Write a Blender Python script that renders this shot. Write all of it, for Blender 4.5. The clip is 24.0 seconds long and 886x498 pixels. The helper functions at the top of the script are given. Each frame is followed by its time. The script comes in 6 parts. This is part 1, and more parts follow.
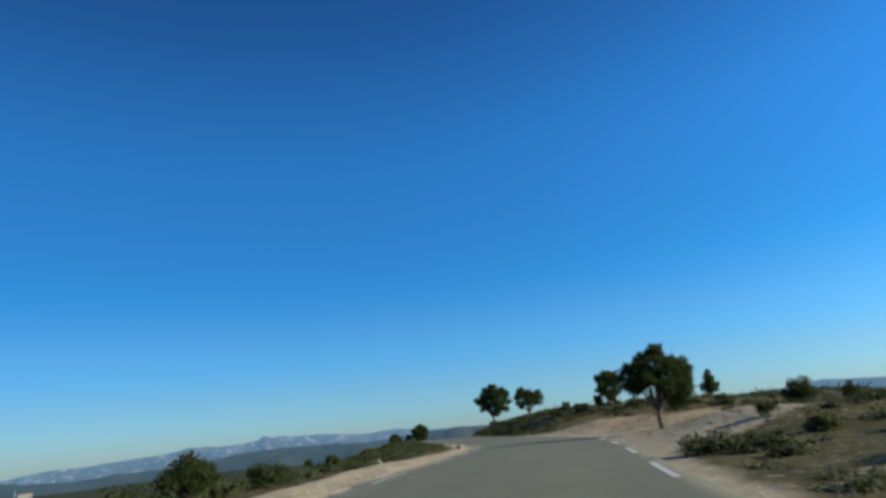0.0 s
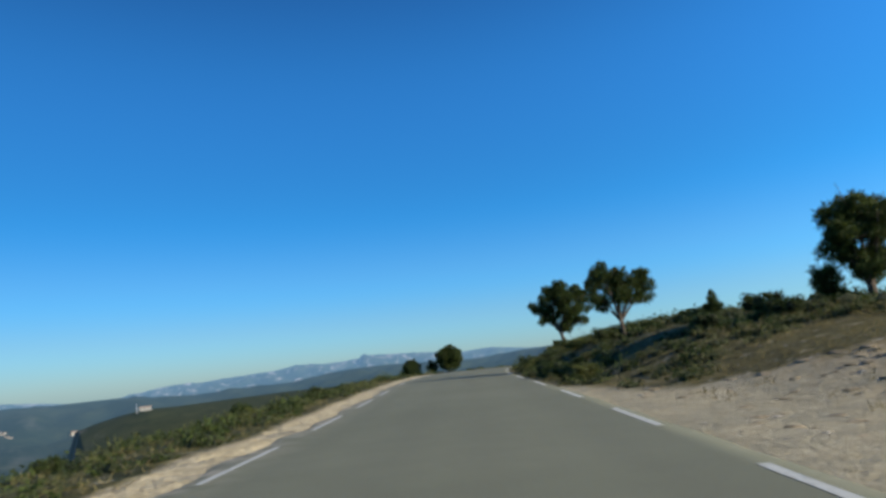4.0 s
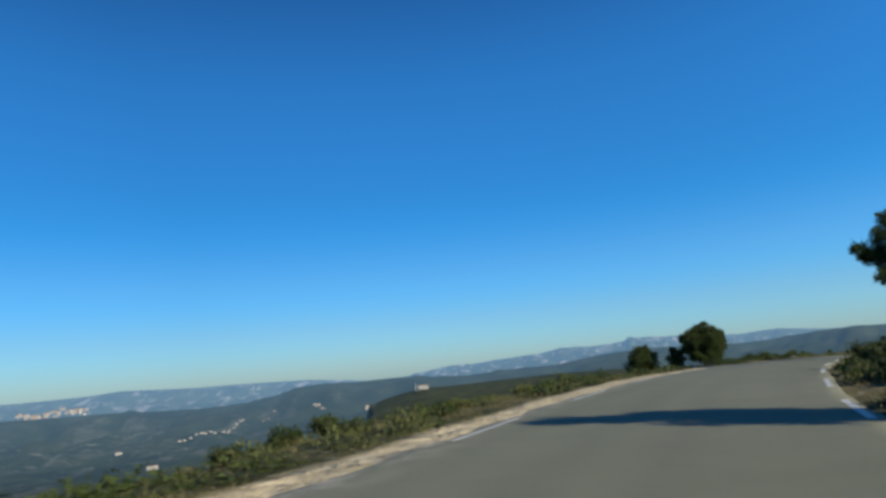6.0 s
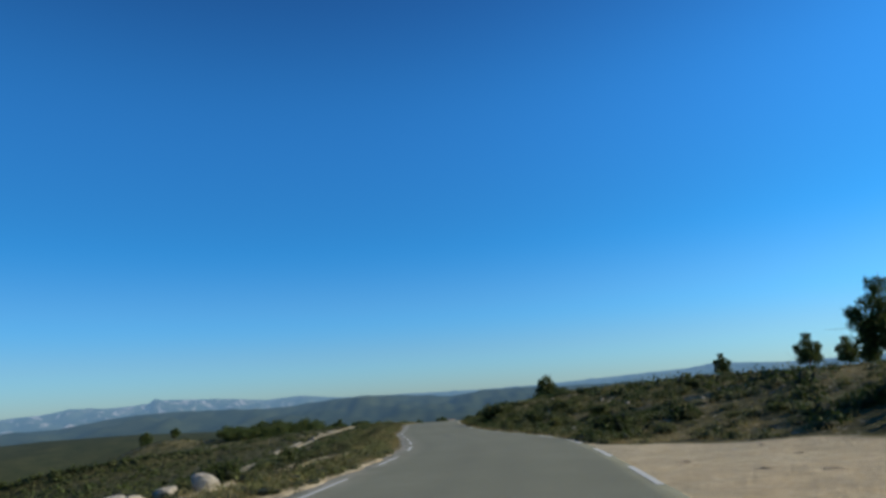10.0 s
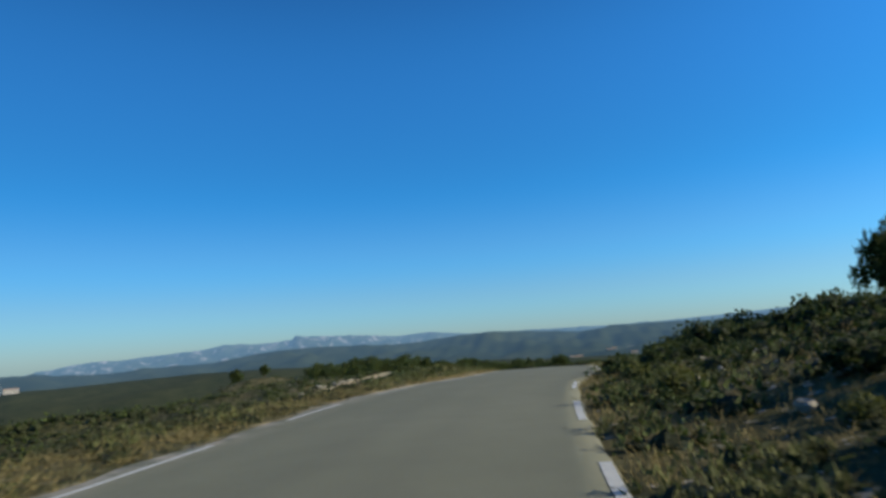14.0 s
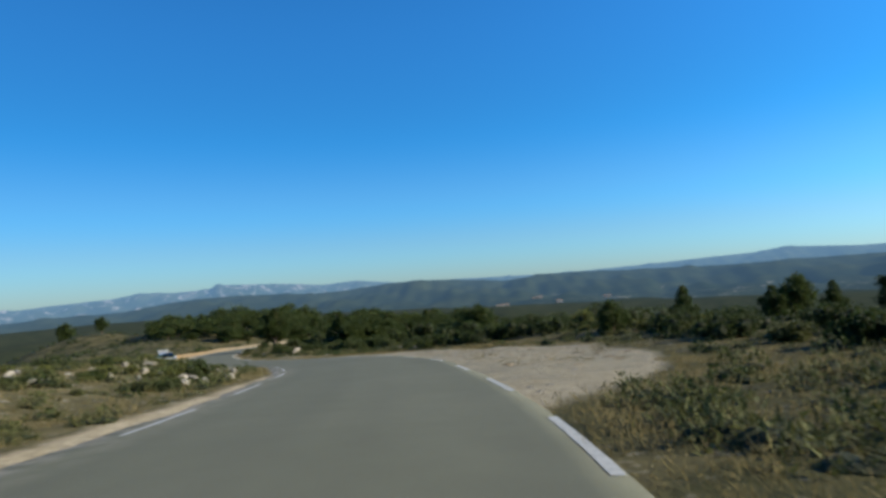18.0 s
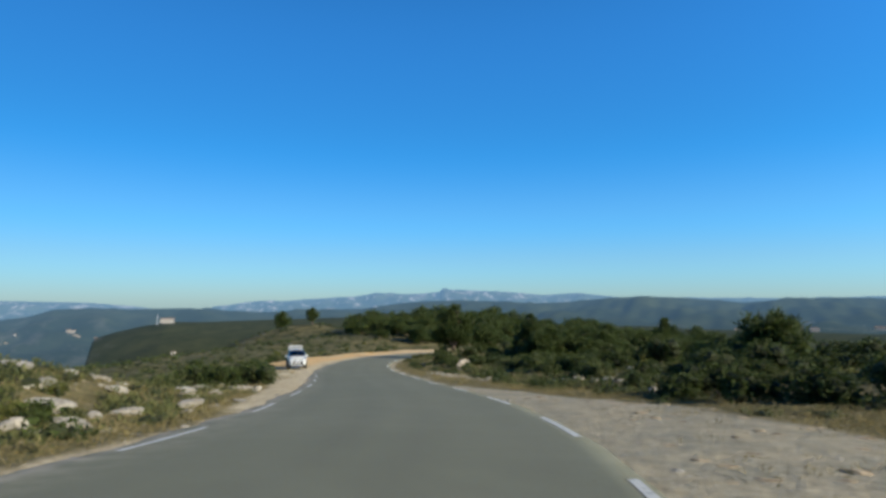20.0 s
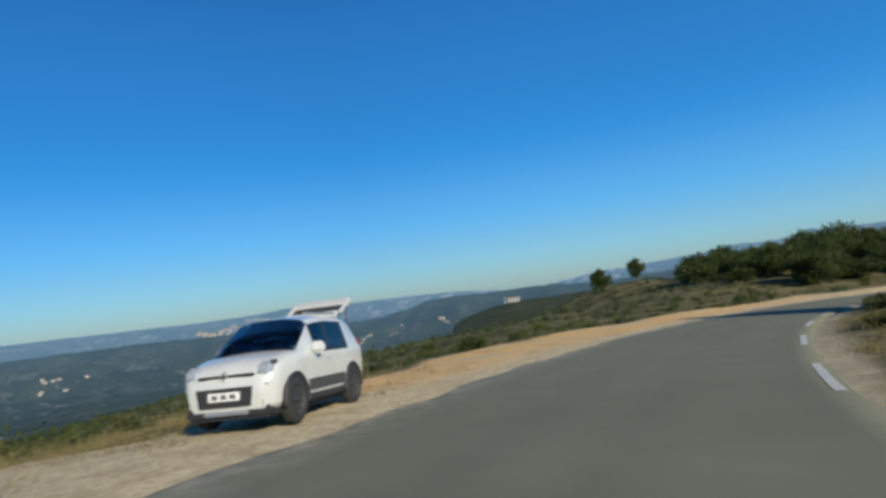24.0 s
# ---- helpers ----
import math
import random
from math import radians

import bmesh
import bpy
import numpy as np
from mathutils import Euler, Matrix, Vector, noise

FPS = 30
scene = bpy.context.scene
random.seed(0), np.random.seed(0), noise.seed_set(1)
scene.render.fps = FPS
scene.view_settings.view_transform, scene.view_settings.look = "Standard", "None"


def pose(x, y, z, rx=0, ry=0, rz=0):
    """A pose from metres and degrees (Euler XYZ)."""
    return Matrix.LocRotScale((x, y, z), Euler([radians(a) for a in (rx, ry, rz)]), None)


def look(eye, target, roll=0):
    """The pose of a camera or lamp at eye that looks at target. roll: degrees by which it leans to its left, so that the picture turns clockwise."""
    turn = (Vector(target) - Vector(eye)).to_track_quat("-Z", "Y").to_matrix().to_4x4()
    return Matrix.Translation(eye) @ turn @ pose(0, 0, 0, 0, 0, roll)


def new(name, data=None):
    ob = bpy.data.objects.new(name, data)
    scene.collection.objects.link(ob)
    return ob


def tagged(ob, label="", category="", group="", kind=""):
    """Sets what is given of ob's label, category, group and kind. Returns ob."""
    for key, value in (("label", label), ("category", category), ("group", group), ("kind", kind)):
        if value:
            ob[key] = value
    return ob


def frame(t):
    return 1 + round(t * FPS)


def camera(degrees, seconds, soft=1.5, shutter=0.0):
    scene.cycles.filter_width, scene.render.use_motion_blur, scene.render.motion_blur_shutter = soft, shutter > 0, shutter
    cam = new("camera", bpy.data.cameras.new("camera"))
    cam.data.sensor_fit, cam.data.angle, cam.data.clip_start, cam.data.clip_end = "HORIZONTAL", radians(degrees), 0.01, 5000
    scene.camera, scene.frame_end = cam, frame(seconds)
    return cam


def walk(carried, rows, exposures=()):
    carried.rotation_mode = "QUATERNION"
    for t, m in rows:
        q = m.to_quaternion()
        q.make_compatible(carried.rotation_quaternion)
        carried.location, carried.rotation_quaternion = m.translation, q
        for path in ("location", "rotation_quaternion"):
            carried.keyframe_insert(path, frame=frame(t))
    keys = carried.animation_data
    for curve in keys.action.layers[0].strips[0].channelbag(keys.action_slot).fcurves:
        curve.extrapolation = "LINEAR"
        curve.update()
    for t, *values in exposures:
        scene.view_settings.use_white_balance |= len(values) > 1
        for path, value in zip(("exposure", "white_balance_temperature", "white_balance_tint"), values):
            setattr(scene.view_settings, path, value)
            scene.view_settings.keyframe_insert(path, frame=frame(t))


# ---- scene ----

# ---------------------------------------------------------------- camera
cam = camera(69.88, 24.0, soft=3.2, shutter=0.15)
# seconds, x, y, z, yaw, pitch, roll
RIDE = [
    (0.0, 0.00, 0.00, 0.16, -15.57, 16.31, 5.48),
    (0.5, 2.63, 5.17, 0.37, -13.73, 15.09, 6.44),
    (1.0, 5.23, 10.10, 0.53, -19.12, 12.08, 3.74),
    (1.5, 7.76, 14.71, 0.59, -17.58, 12.30, 4.27),
    (3.5, 16.06, 35.18, 0.51, -10.27, 7.59, 3.51),
    (4.0, 17.81, 41.22, 0.46, -7.17, 10.08, 5.40),
    (4.5, 19.22, 47.14, 0.54, -5.05, 9.86, 6.66),
    (5.0, 20.35, 52.84, 0.55, 0.06, 9.79, 4.61),
    (5.5, 21.86, 58.17, 0.62, 10.63, 11.17, 3.83),
    (6.0, 22.62, 64.99, 0.64, 16.24, 10.68, 4.88),
    (6.5, 23.49, 71.57, 0.73, 13.05, 11.51, 5.11),
    (7.0, 24.59, 78.04, 0.79, 15.85, 12.86, 3.36),
    (7.5, 25.97, 84.52, 0.81, 10.66, 15.10, 5.08),
    (8.0, 27.28, 91.16, 0.84, 0.45, 14.92, 6.42),
    (8.5, 28.82, 98.01, 0.75, -9.22, 12.36, 6.32),
    (9.0, 30.76, 104.53, 0.60, -17.48, 13.20, 5.01),
    (9.5, 33.24, 110.29, 0.51, -23.99, 13.79, 3.94),
    (11.5, 47.86, 133.83, -0.04, -20.00, 8.35, 0.25),
    (12.0, 50.88, 140.60, -0.25, -18.09, 6.91, -2.07),
    (12.5, 53.52, 147.38, -0.48, -15.08, 7.41, -2.20),
    (13.0, 55.96, 154.02, -0.73, -12.74, 7.51, 2.18),
    (13.5, 58.32, 160.50, -0.95, -13.20, 8.65, 2.78),
    (14.0, 60.75, 167.05, -1.05, -12.47, 8.29, 3.88),
    (15.0, 66.40, 180.70, -0.98, -11.53, 7.76, 6.71),
    (15.5, 69.75, 187.28, -1.14, -11.91, 8.04, 4.94),
    (16.0, 72.98, 193.74, -1.44, -13.38, 6.77, 2.59),
    (16.5, 75.73, 200.24, -1.68, -13.94, 6.51, 2.00),
    (17.0, 78.38, 206.73, -1.93, -18.05, 4.21, 3.40),
    (17.5, 81.08, 213.06, -2.30, -19.26, 4.08, 3.68),
    (19.5, 89.92, 238.81, -4.19, -8.87, -0.03, 3.34),
    (20.0, 90.65, 245.12, -4.54, 0.85, 4.97, -0.00),
    (20.5, 91.14, 250.88, -5.00, 4.56, 2.42, 3.14),
    (21.0, 91.35, 256.53, -5.37, 8.37, 2.68, 4.67),
    (21.5, 90.93, 262.52, -5.89, 10.93, 2.82, 5.63),
    (22.0, 90.07, 268.52, -6.42, 15.15, 2.47, 6.04),
    (22.5, 89.04, 274.48, -6.94, 16.82, 1.16, 7.04),
    (23.0, 87.83, 280.76, -7.46, 17.98, 2.35, 7.29),
    (23.2, 87.30, 283.30, -7.67, 23.70, 2.60, 8.29),
    (23.5, 86.57, 286.70, -7.95, 31.10, 2.20, 9.80),
    (23.7, 85.95, 289.40, -8.16, 35.90, 2.16, 8.99),
    (23.9, 85.31, 292.14, -8.37, 37.20, 3.46, 8.19),
    (23.97, 85.10, 293.00, -8.44, 31.23, 4.13, 7.30),
    (24.0, 85.02, 293.40, -8.47, 31.23, 4.13, 7.30),
]
EXPOSURE = [(0, 0.42), (1, 0.42), (4, 0.60), (5, 0.53), (6, 0.54), (7, 0.50), (8, 0.44), (9, 0.42), (12, 0.40), (13, 0.42), (15, 0.48), (17, 0.52), (20, 0.72), (21, 0.68), (22, 0.62), (23, 0.64), (24, 0.44)]
walk(cam, [(t, pose(x, y, z, 90 + pitch, roll, yaw)) for t, x, y, z, yaw, pitch, roll in RIDE], EXPOSURE)

# ---------------------------------------------------------------- sky and sun
SUN_FROM = Vector((0.81, -0.48, 0.435)).normalized()
world = bpy.data.worlds.new("sky")
scene.world = world
world.use_nodes = True
wn = world.node_tree
wn.nodes.clear()
sky = wn.nodes.new("ShaderNodeTexSky")
sky.sky_type = 'NISHITA'
sky.sun_disc = False
sky.sun_elevation = math.asin(SUN_FROM.z)
sky.sun_rotation = math.atan2(SUN_FROM.x, SUN_FROM.y)
sky.altitude = 400
sky.air_density = 1.0
sky.dust_density = 0.3
sky.ozone_density = 3.0
bg = wn.nodes.new("ShaderNodeBackground")
bg.inputs["Strength"].default_value = 0.172
wout = wn.nodes.new("ShaderNodeOutputWorld")
# the camera's rendering of a deep, clean winter sky: the tint goes by height above the horizon
coord = wn.nodes.new("ShaderNodeTexCoord")
split = wn.nodes.new("ShaderNodeSeparateXYZ")
tint = wn.nodes.new("ShaderNodeValToRGB")
tint.color_ramp.interpolation = 'EASE'
for k, (at, rgb) in enumerate(((0.0, (0.216, 0.318, 0.440)), (0.06, (0.208, 0.358, 0.492)), (0.13, (0.156, 0.388, 0.562)), (0.24, (0.084, 0.38, 0.590)), (0.42, (0.10, 0.42, 0.67)), (0.65, (0.085, 0.285, 0.50)))):
    e = tint.color_ramp.elements[k] if k < 2 else tint.color_ramp.elements.new(at)
    e.position, e.color = at, (*rgb, 1)
mul = wn.nodes.new("ShaderNodeMix")
mul.data_type, mul.blend_type = 'RGBA', 'MULTIPLY'
mul.inputs[0].default_value = 1.0
wn.links.new(coord.outputs["Generated"], split.inputs[0])
wn.links.new(split.outputs["Z"], tint.inputs[0])
wn.links.new(sky.outputs[0], mul.inputs[6])
wn.links.new(tint.outputs[0], mul.inputs[7])
# brighter towards the sun's side
glow = wn.nodes.new("ShaderNodeMapRange")
for k, v in (("From Min", -0.6), ("From Max", 0.8), ("To Min", 0.78), ("To Max", 1.34)):
    glow.inputs[k].default_value = v
lift = wn.nodes.new("ShaderNodeMix")
lift.data_type, lift.blend_type = 'RGBA', 'MULTIPLY'
lift.inputs[0].default_value = 1.0
wn.links.new(split.outputs["X"], glow.inputs["Value"])
wn.links.new(mul.outputs[2], lift.inputs[6])
wn.links.new(glow.outputs[0], lift.inputs[7])
wn.links.new(lift.outputs[2], bg.inputs["Color"])
wn.links.new(bg.outputs[0], wout.inputs["Surface"])

sun = new("sun", bpy.data.lights.new("sun", 'SUN'))
sun.data.energy = 4.8
sun.data.angle = radians(0.53)
sun.data.color = (1.0, 0.90, 0.70)
sun.matrix_world = look(SUN_FROM * 50, (0, 0, 0))

# ---------------------------------------------------------------- materials
class Mat:
    """A small helper to write node materials."""

    def __init__(self, name, rough=0.8, metal=0.0, spec=0.3):
        self.m = bpy.data.materials.new(name)
        self.m.use_nodes = True
        self.t = self.m.node_tree
        self.b = self.t.nodes["Principled BSDF"]
        self.set(self.b, Roughness=rough, Metallic=metal)
        self.b.inputs["Specular IOR Level"].default_value = spec

    def set(self, node, **values):
        for k, v in values.items():
            node.inputs[k.replace("_", " ")].default_value = v
        return node

    def node(self, kind, **values):
        return self.set(self.t.nodes.new("ShaderNode" + kind), **values)

    def link(self, a, b):
        self.t.links.new(a, b)

    def coords(self, space="Object"):
        n = self.t.nodes.new("ShaderNodeTexCoord")
        return n.outputs[space]

    def place(self):
        return self.t.nodes.new("ShaderNodeNewGeometry").outputs["Position"]

    def noise(self, where, scale, detail=4, rough=0.55, lo=0.35, hi=0.65, distort=0.0):
        n = self.node("TexNoise", Scale=scale, Detail=detail, Roughness=rough, Distortion=distort)
        self.link(where, n.inputs["Vector"])
        r = self.node("MapRange", From_Min=lo, From_Max=hi)
        self.link(n.outputs["Fac"], r.inputs["Value"])
        return r.outputs[0]

    def mix(self, fac, a, b, mode='MIX'):
        n = self.t.nodes.new("ShaderNodeMix")
        n.data_type, n.blend_type = 'RGBA', mode
        for s, v in ((n.inputs[0], fac), (n.inputs[6], a), (n.inputs[7], b)):
            if hasattr(v, "is_linked"):
                self.link(v, s)
            else:
                s.default_value = (*v, 1) if isinstance(v, tuple) else v
        return n.outputs[2]

    def math(self, op, a, b=0.0):
        n = self.t.nodes.new("ShaderNodeMath")
        n.operation = op
        for s, v in zip(n.inputs, (a, b)):
            if hasattr(v, "is_linked"):
                self.link(v, s)
            else:
                s.default_value = v
        return n.outputs[0]

    def attr(self, name):
        n = self.t.nodes.new("ShaderNodeAttribute")
        n.attribute_name = name
        return n.outputs["Fac"]

    def colour(self, c):
        if isinstance(c, tuple):
            self.b.inputs["Base Color"].default_value = (*c, 1)
        else:
            self.link(c, self.b.inputs["Base Color"])
        return self

    def bump(self, h, strength=0.3, dist=0.02):
        n = self.node("Bump", Strength=strength, Distance=dist)
        self.link(h, n.inputs["Height"])
        self.link(n.outputs[0], self.b.inputs["Normal"])
        return self

    def random(self):
        return self.t.nodes.new("ShaderNodeObjectInfo").outputs["Random"]

    def island(self):
        return self.t.nodes.new("ShaderNodeNewGeometry").outputs["Random Per Island"]


def plain(name, rgb, rough=0.5, metal=0.0, spec=0.5, vary=0.12, scale=30.0):
    """A paint, plastic or metal with slight unevenness."""
    m = Mat(name, rough, metal, spec)
    f = m.noise(m.coords(), scale, 3)
    m.colour(m.mix(f, tuple(c * (1 - vary) for c in rgb), tuple(min(1, c * (1 + vary)) for c in rgb)))
    return m.m


def make_asphalt():
    m = Mat("asphalt", 0.85, 0, 0.2)
    p = m.place()
    grain = m.noise(p, 60, 3, 0.6, 0.3, 0.7)
    big = m.noise(p, 0.18, 4, 0.6, 0.35, 0.65, 0.6)
    mid = m.noise(p, 1.3, 4)
    c = m.mix(big, (0.126, 0.129, 0.085), (0.155, 0.157, 0.107))
    c = m.mix(m.math('MULTIPLY', mid, 0.35), c, (0.102, 0.103, 0.071))
    wear = m.attr("wear")
    c = m.mix(m.math('MULTIPLY', wear, 0.6), c, (0.092, 0.093, 0.066))
    c = m.mix(m.math('MULTIPLY', grain, 0.4), c, (0.185, 0.186, 0.134))
    dusty = m.math('MULTIPLY', m.attr("dust"), m.noise(p, 2.2, 4, 0.6, 0.4, 0.62))
    c = m.mix(dusty, c, (0.36, 0.32, 0.25))
    m.colour(c).bump(grain, 0.35, 0.008)
    return m.m


def make_paint_line():
    m = Mat("road_paint", 0.6, 0, 0.3)
    p = m.place()
    worn = m.noise(p, 9, 5, 0.7, 0.52, 0.72)
    m.colour(m.mix(worn, (0.43, 0.425, 0.385), (0.21, 0.207, 0.18)))
    return m.m


def make_ground():
    """Limestone garrigue: dry grass, earth, low green scrub, and pale gravel where the mask says so."""
    m = Mat("garrigue_ground", 0.95, 0, 0.1)
    p = m.place()
    a = m.noise(p, 0.22, 5, 0.6, 0.36, 0.54, 0.4)
    b = m.noise(p, 1.1, 5, 0.65, 0.4, 0.62)
    fine = m.noise(p, 9, 4, 0.7, 0.3, 0.7)
    stone = m.noise(p, 3.1, 4, 0.6, 0.60, 0.68)
    c = m.mix(b, (0.112, 0.096, 0.042), (0.220, 0.178, 0.083))
    dense = m.node("MapRange", From_Min=0.80, From_Max=1.0)
    m.link(m.attr("green"), dense.inputs["Value"])
    growth = m.math('MAXIMUM', m.math('MULTIPLY', a, m.attr("green")), m.math('MULTIPLY', dense.outputs[0], 0.82))
    c = m.mix(growth, c, m.mix(m.noise(p, 0.6, 5, 0.65, 0.4, 0.6), (0.019, 0.026, 0.008), (0.040, 0.047, 0.014)))
    c = m.mix(m.math('MULTIPLY', fine, 0.45), c, (0.075, 0.066, 0.034))
    c = m.mix(m.math('MULTIPLY', stone, m.attr("stony")), c, (0.42, 0.38, 0.31))
    g = m.mix(m.noise(p, 1.7, 5, 0.7, 0.35, 0.65), (0.42, 0.345, 0.210), (0.57, 0.475, 0.315))
    g = m.mix(m.math('MULTIPLY', m.noise(p, 9, 4, 0.7, 0.45, 0.62), 0.5), g, (0.20, 0.16, 0.10))
    g = m.mix(m.math('MULTIPLY', m.noise(p, 0.5, 4, 0.6, 0.30, 0.52), m.attr("ochre")), g, (0.58, 0.37, 0.155))
    g = m.mix(m.math('MULTIPLY', m.noise(p, 0.9, 5, 0.7, 0.52, 0.64, 0.8), 0.4), g, (0.24, 0.19, 0.11))
    soil = m.noise(p, 0.75, 6, 0.72, 0.34, 0.62, 0.7)
    g = m.mix(m.math('MULTIPLY', m.attr("grime"), m.math('ADD', m.math('MULTIPLY', soil, 0.55), 0.35)), g, m.mix(m.noise(p, 4.5, 5, 0.7, 0.35, 0.65), (0.160, 0.152, 0.112), (0.275, 0.260, 0.196)))
    g = m.mix(m.math('MULTIPLY', m.attr("grime"), m.noise(p, 14, 4, 0.8, 0.55, 0.68)), g, (0.40, 0.375, 0.32))
    edge = m.node("MapRange", From_Min=0.35, From_Max=0.62)
    m.link(m.math('ADD', m.math('MULTIPLY', m.attr("gravel"), 0.8), m.math('MULTIPLY', m.noise(p, 1.5, 5, 0.7, 0.2, 0.8), 0.25)), edge.inputs["Value"])
    m.colour(m.mix(edge.outputs[0], c, g)).bump(m.math('ADD', m.math('ADD', m.math('MULTIPLY', m.noise(p, 5, 6, 0.75, 0.2, 0.8), 0.06), m.math('MULTIPLY', m.math('MULTIPLY', m.noise(p, 3.3, 6, 0.75, 0.3, 0.7), m.attr("grime")), 0.11)), m.math('MULTIPLY', m.math('MULTIPLY', m.noise(p, 0.9, 5, 0.6, 0.3, 0.7), dense.outputs[0]), 0.5)), 0.7, 1.0)
    return m.m


def make_far():
    """Wooded limestone country a long way off: pine woods, bare rock and villages, with bluish haze put in as glow."""
    m = Mat("far_country", 1.0, 0, 0.0)
    p = m.place()
    wood = m.noise(p, 0.006, 6, 0.65, 0.40, 0.60, 0.3)
    tex = m.noise(p, 0.035, 5, 0.7, 0.3, 0.7)
    cliffs = m.node("Mapping")
    cliffs.inputs["Scale"].default_value = (0.013, 0.006, 0.0035)
    m.link(p, cliffs.inputs["Vector"])
    rock = m.math('MULTIPLY', m.noise(cliffs.outputs[0], 1.0, 7, 0.7, 0.52, 0.66, 0.5), m.attr("bare"))
    c = m.mix(wood, (0.014, 0.020, 0.009), (0.030, 0.035, 0.014))
    c = m.mix(m.math('MULTIPLY', tex, 0.5), c, (0.009, 0.013, 0.006))
    drawn = m.node("Mapping")
    drawn.inputs["Rotation"].default_value = (0, 0, -0.6)
    drawn.inputs["Scale"].default_value = (0.007, 0.03, 0.03)
    m.link(p, drawn.inputs["Vector"])
    drawn = drawn.outputs[0]
    c = m.mix(m.math('MULTIPLY', m.attr("close"), 0.8), c, m.mix(tex, (0.022, 0.027, 0.010), (0.050, 0.050, 0.020)))
    c = m.mix(rock, c, (0.21, 0.185, 0.165))
    c = m.mix(m.math('MULTIPLY', m.noise(drawn, 1.3, 7, 0.75, 0.575, 0.64), m.attr("fields")), c, (0.17, 0.155, 0.12))
    m.colour(c)
    # Haze is imitated by a faint blue emission on the hills themselves.
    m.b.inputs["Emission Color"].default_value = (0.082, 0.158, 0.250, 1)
    m.link(m.attr("haze_glow"), m.b.inputs["Emission Strength"])
    return m.m


def make_leaf(name, dark, light, rough=0.6, through_light=0.25):
    m = Mat(name, rough, 0, 0.25)
    f = m.island()
    c = m.mix(f, dark, light)
    c = m.mix(m.math('MULTIPLY', m.random(), 0.45), c, tuple((a + b) * 0.42 for a, b in zip(dark, light)))
    clumps = m.noise(m.place(), 16, 3, 0.75, 0.36, 0.62)
    c = m.mix(m.math('SUBTRACT', 0.7, clumps), c, tuple(a * 0.7 for a in dark))
    m.colour(c).bump(clumps, 0.6, 0.04)
    tr = m.t.nodes.new("ShaderNodeBsdfTranslucent")
    m.link(c, tr.inputs["Color"])
    ms = m.t.nodes.new("ShaderNodeMixShader")
    ms.inputs[0].default_value = through_light
    out = m.t.nodes["Material Output"]
    m.link(m.b.outputs[0], ms.inputs[1])
    m.link(tr.outputs[0], ms.inputs[2])
    m.link(ms.outputs[0], out.inputs["Surface"])
    return m.m


def make_bark():
    m = Mat("pine_bark", 0.95, 0, 0.1)
    p = m.coords()
    n = m.noise(p, 7, 5, 0.7, 0.35, 0.65, 1.0)
    m.colour(m.mix(n, (0.065, 0.048, 0.036), (0.19, 0.15, 0.12))).bump(n, 0.8, 0.05)
    return m.m


def make_rock():
    m = Mat("limestone", 0.9, 0, 0.2)
    p = m.place()
    n = m.noise(p, 2.6, 6, 0.7, 0.35, 0.65, 0.6)
    c = m.mix(n, (0.21, 0.19, 0.15), (0.38, 0.35, 0.29))
    c = m.mix(m.math('MULTIPLY', m.noise(p, 0.9, 4, 0.6, 0.55, 0.7), 0.6), c, (0.24, 0.20, 0.15))
    c = m.mix(m.math('MULTIPLY', m.random(), 0.3), c, (0.30, 0.27, 0.22))
    m.colour(c).bump(n, 0.7, 0.06)
    return m.m


ASPHALT, LINE_PAINT, GROUND, FAR = make_asphalt(), make_paint_line(), make_ground(), make_far()
PINE = make_leaf("pine_needles", (0.016, 0.030, 0.009), (0.108, 0.142, 0.030), 0.6, 0.38)
OAK = make_leaf("kermes_oak_leaves", (0.024, 0.036, 0.009), (0.092, 0.126, 0.025))
ROSEMARY = make_leaf("rosemary_leaves", (0.060, 0.070, 0.022), (0.170, 0.176, 0.058))
GRASS = make_leaf("dry_grass", (0.15, 0.122, 0.050), (0.38, 0.305, 0.135), 0.8, 0.35)
BROOM = make_leaf("broom_twigs", (0.075, 0.088, 0.018), (0.200, 0.200, 0.045))
# Left-slope scrub: darker growth plus shade of the falling slope, both in colour.
SHADED_SCRUB = make_leaf("shaded_scrub_twigs", (0.013, 0.018, 0.006), (0.046, 0.054, 0.015), 0.75, 0.15)
EARTHY_ROCK = plain("earth_stained_limestone", (0.25, 0.20, 0.13), 0.95, 0, 0.1, 0.4, 5)
TAR = plain("tar", (0.055, 0.056, 0.046), 0.7, 0, 0.3, 0.3, 6)
BARK, ROCK = make_bark(), make_rock()
# Twig colour darkened to stand for the shade inside shrubs.
CORE_SHADE = make_leaf("inner_shade_twigs", (0.018, 0.023, 0.008), (0.046, 0.054, 0.017), 0.8, 0.1)

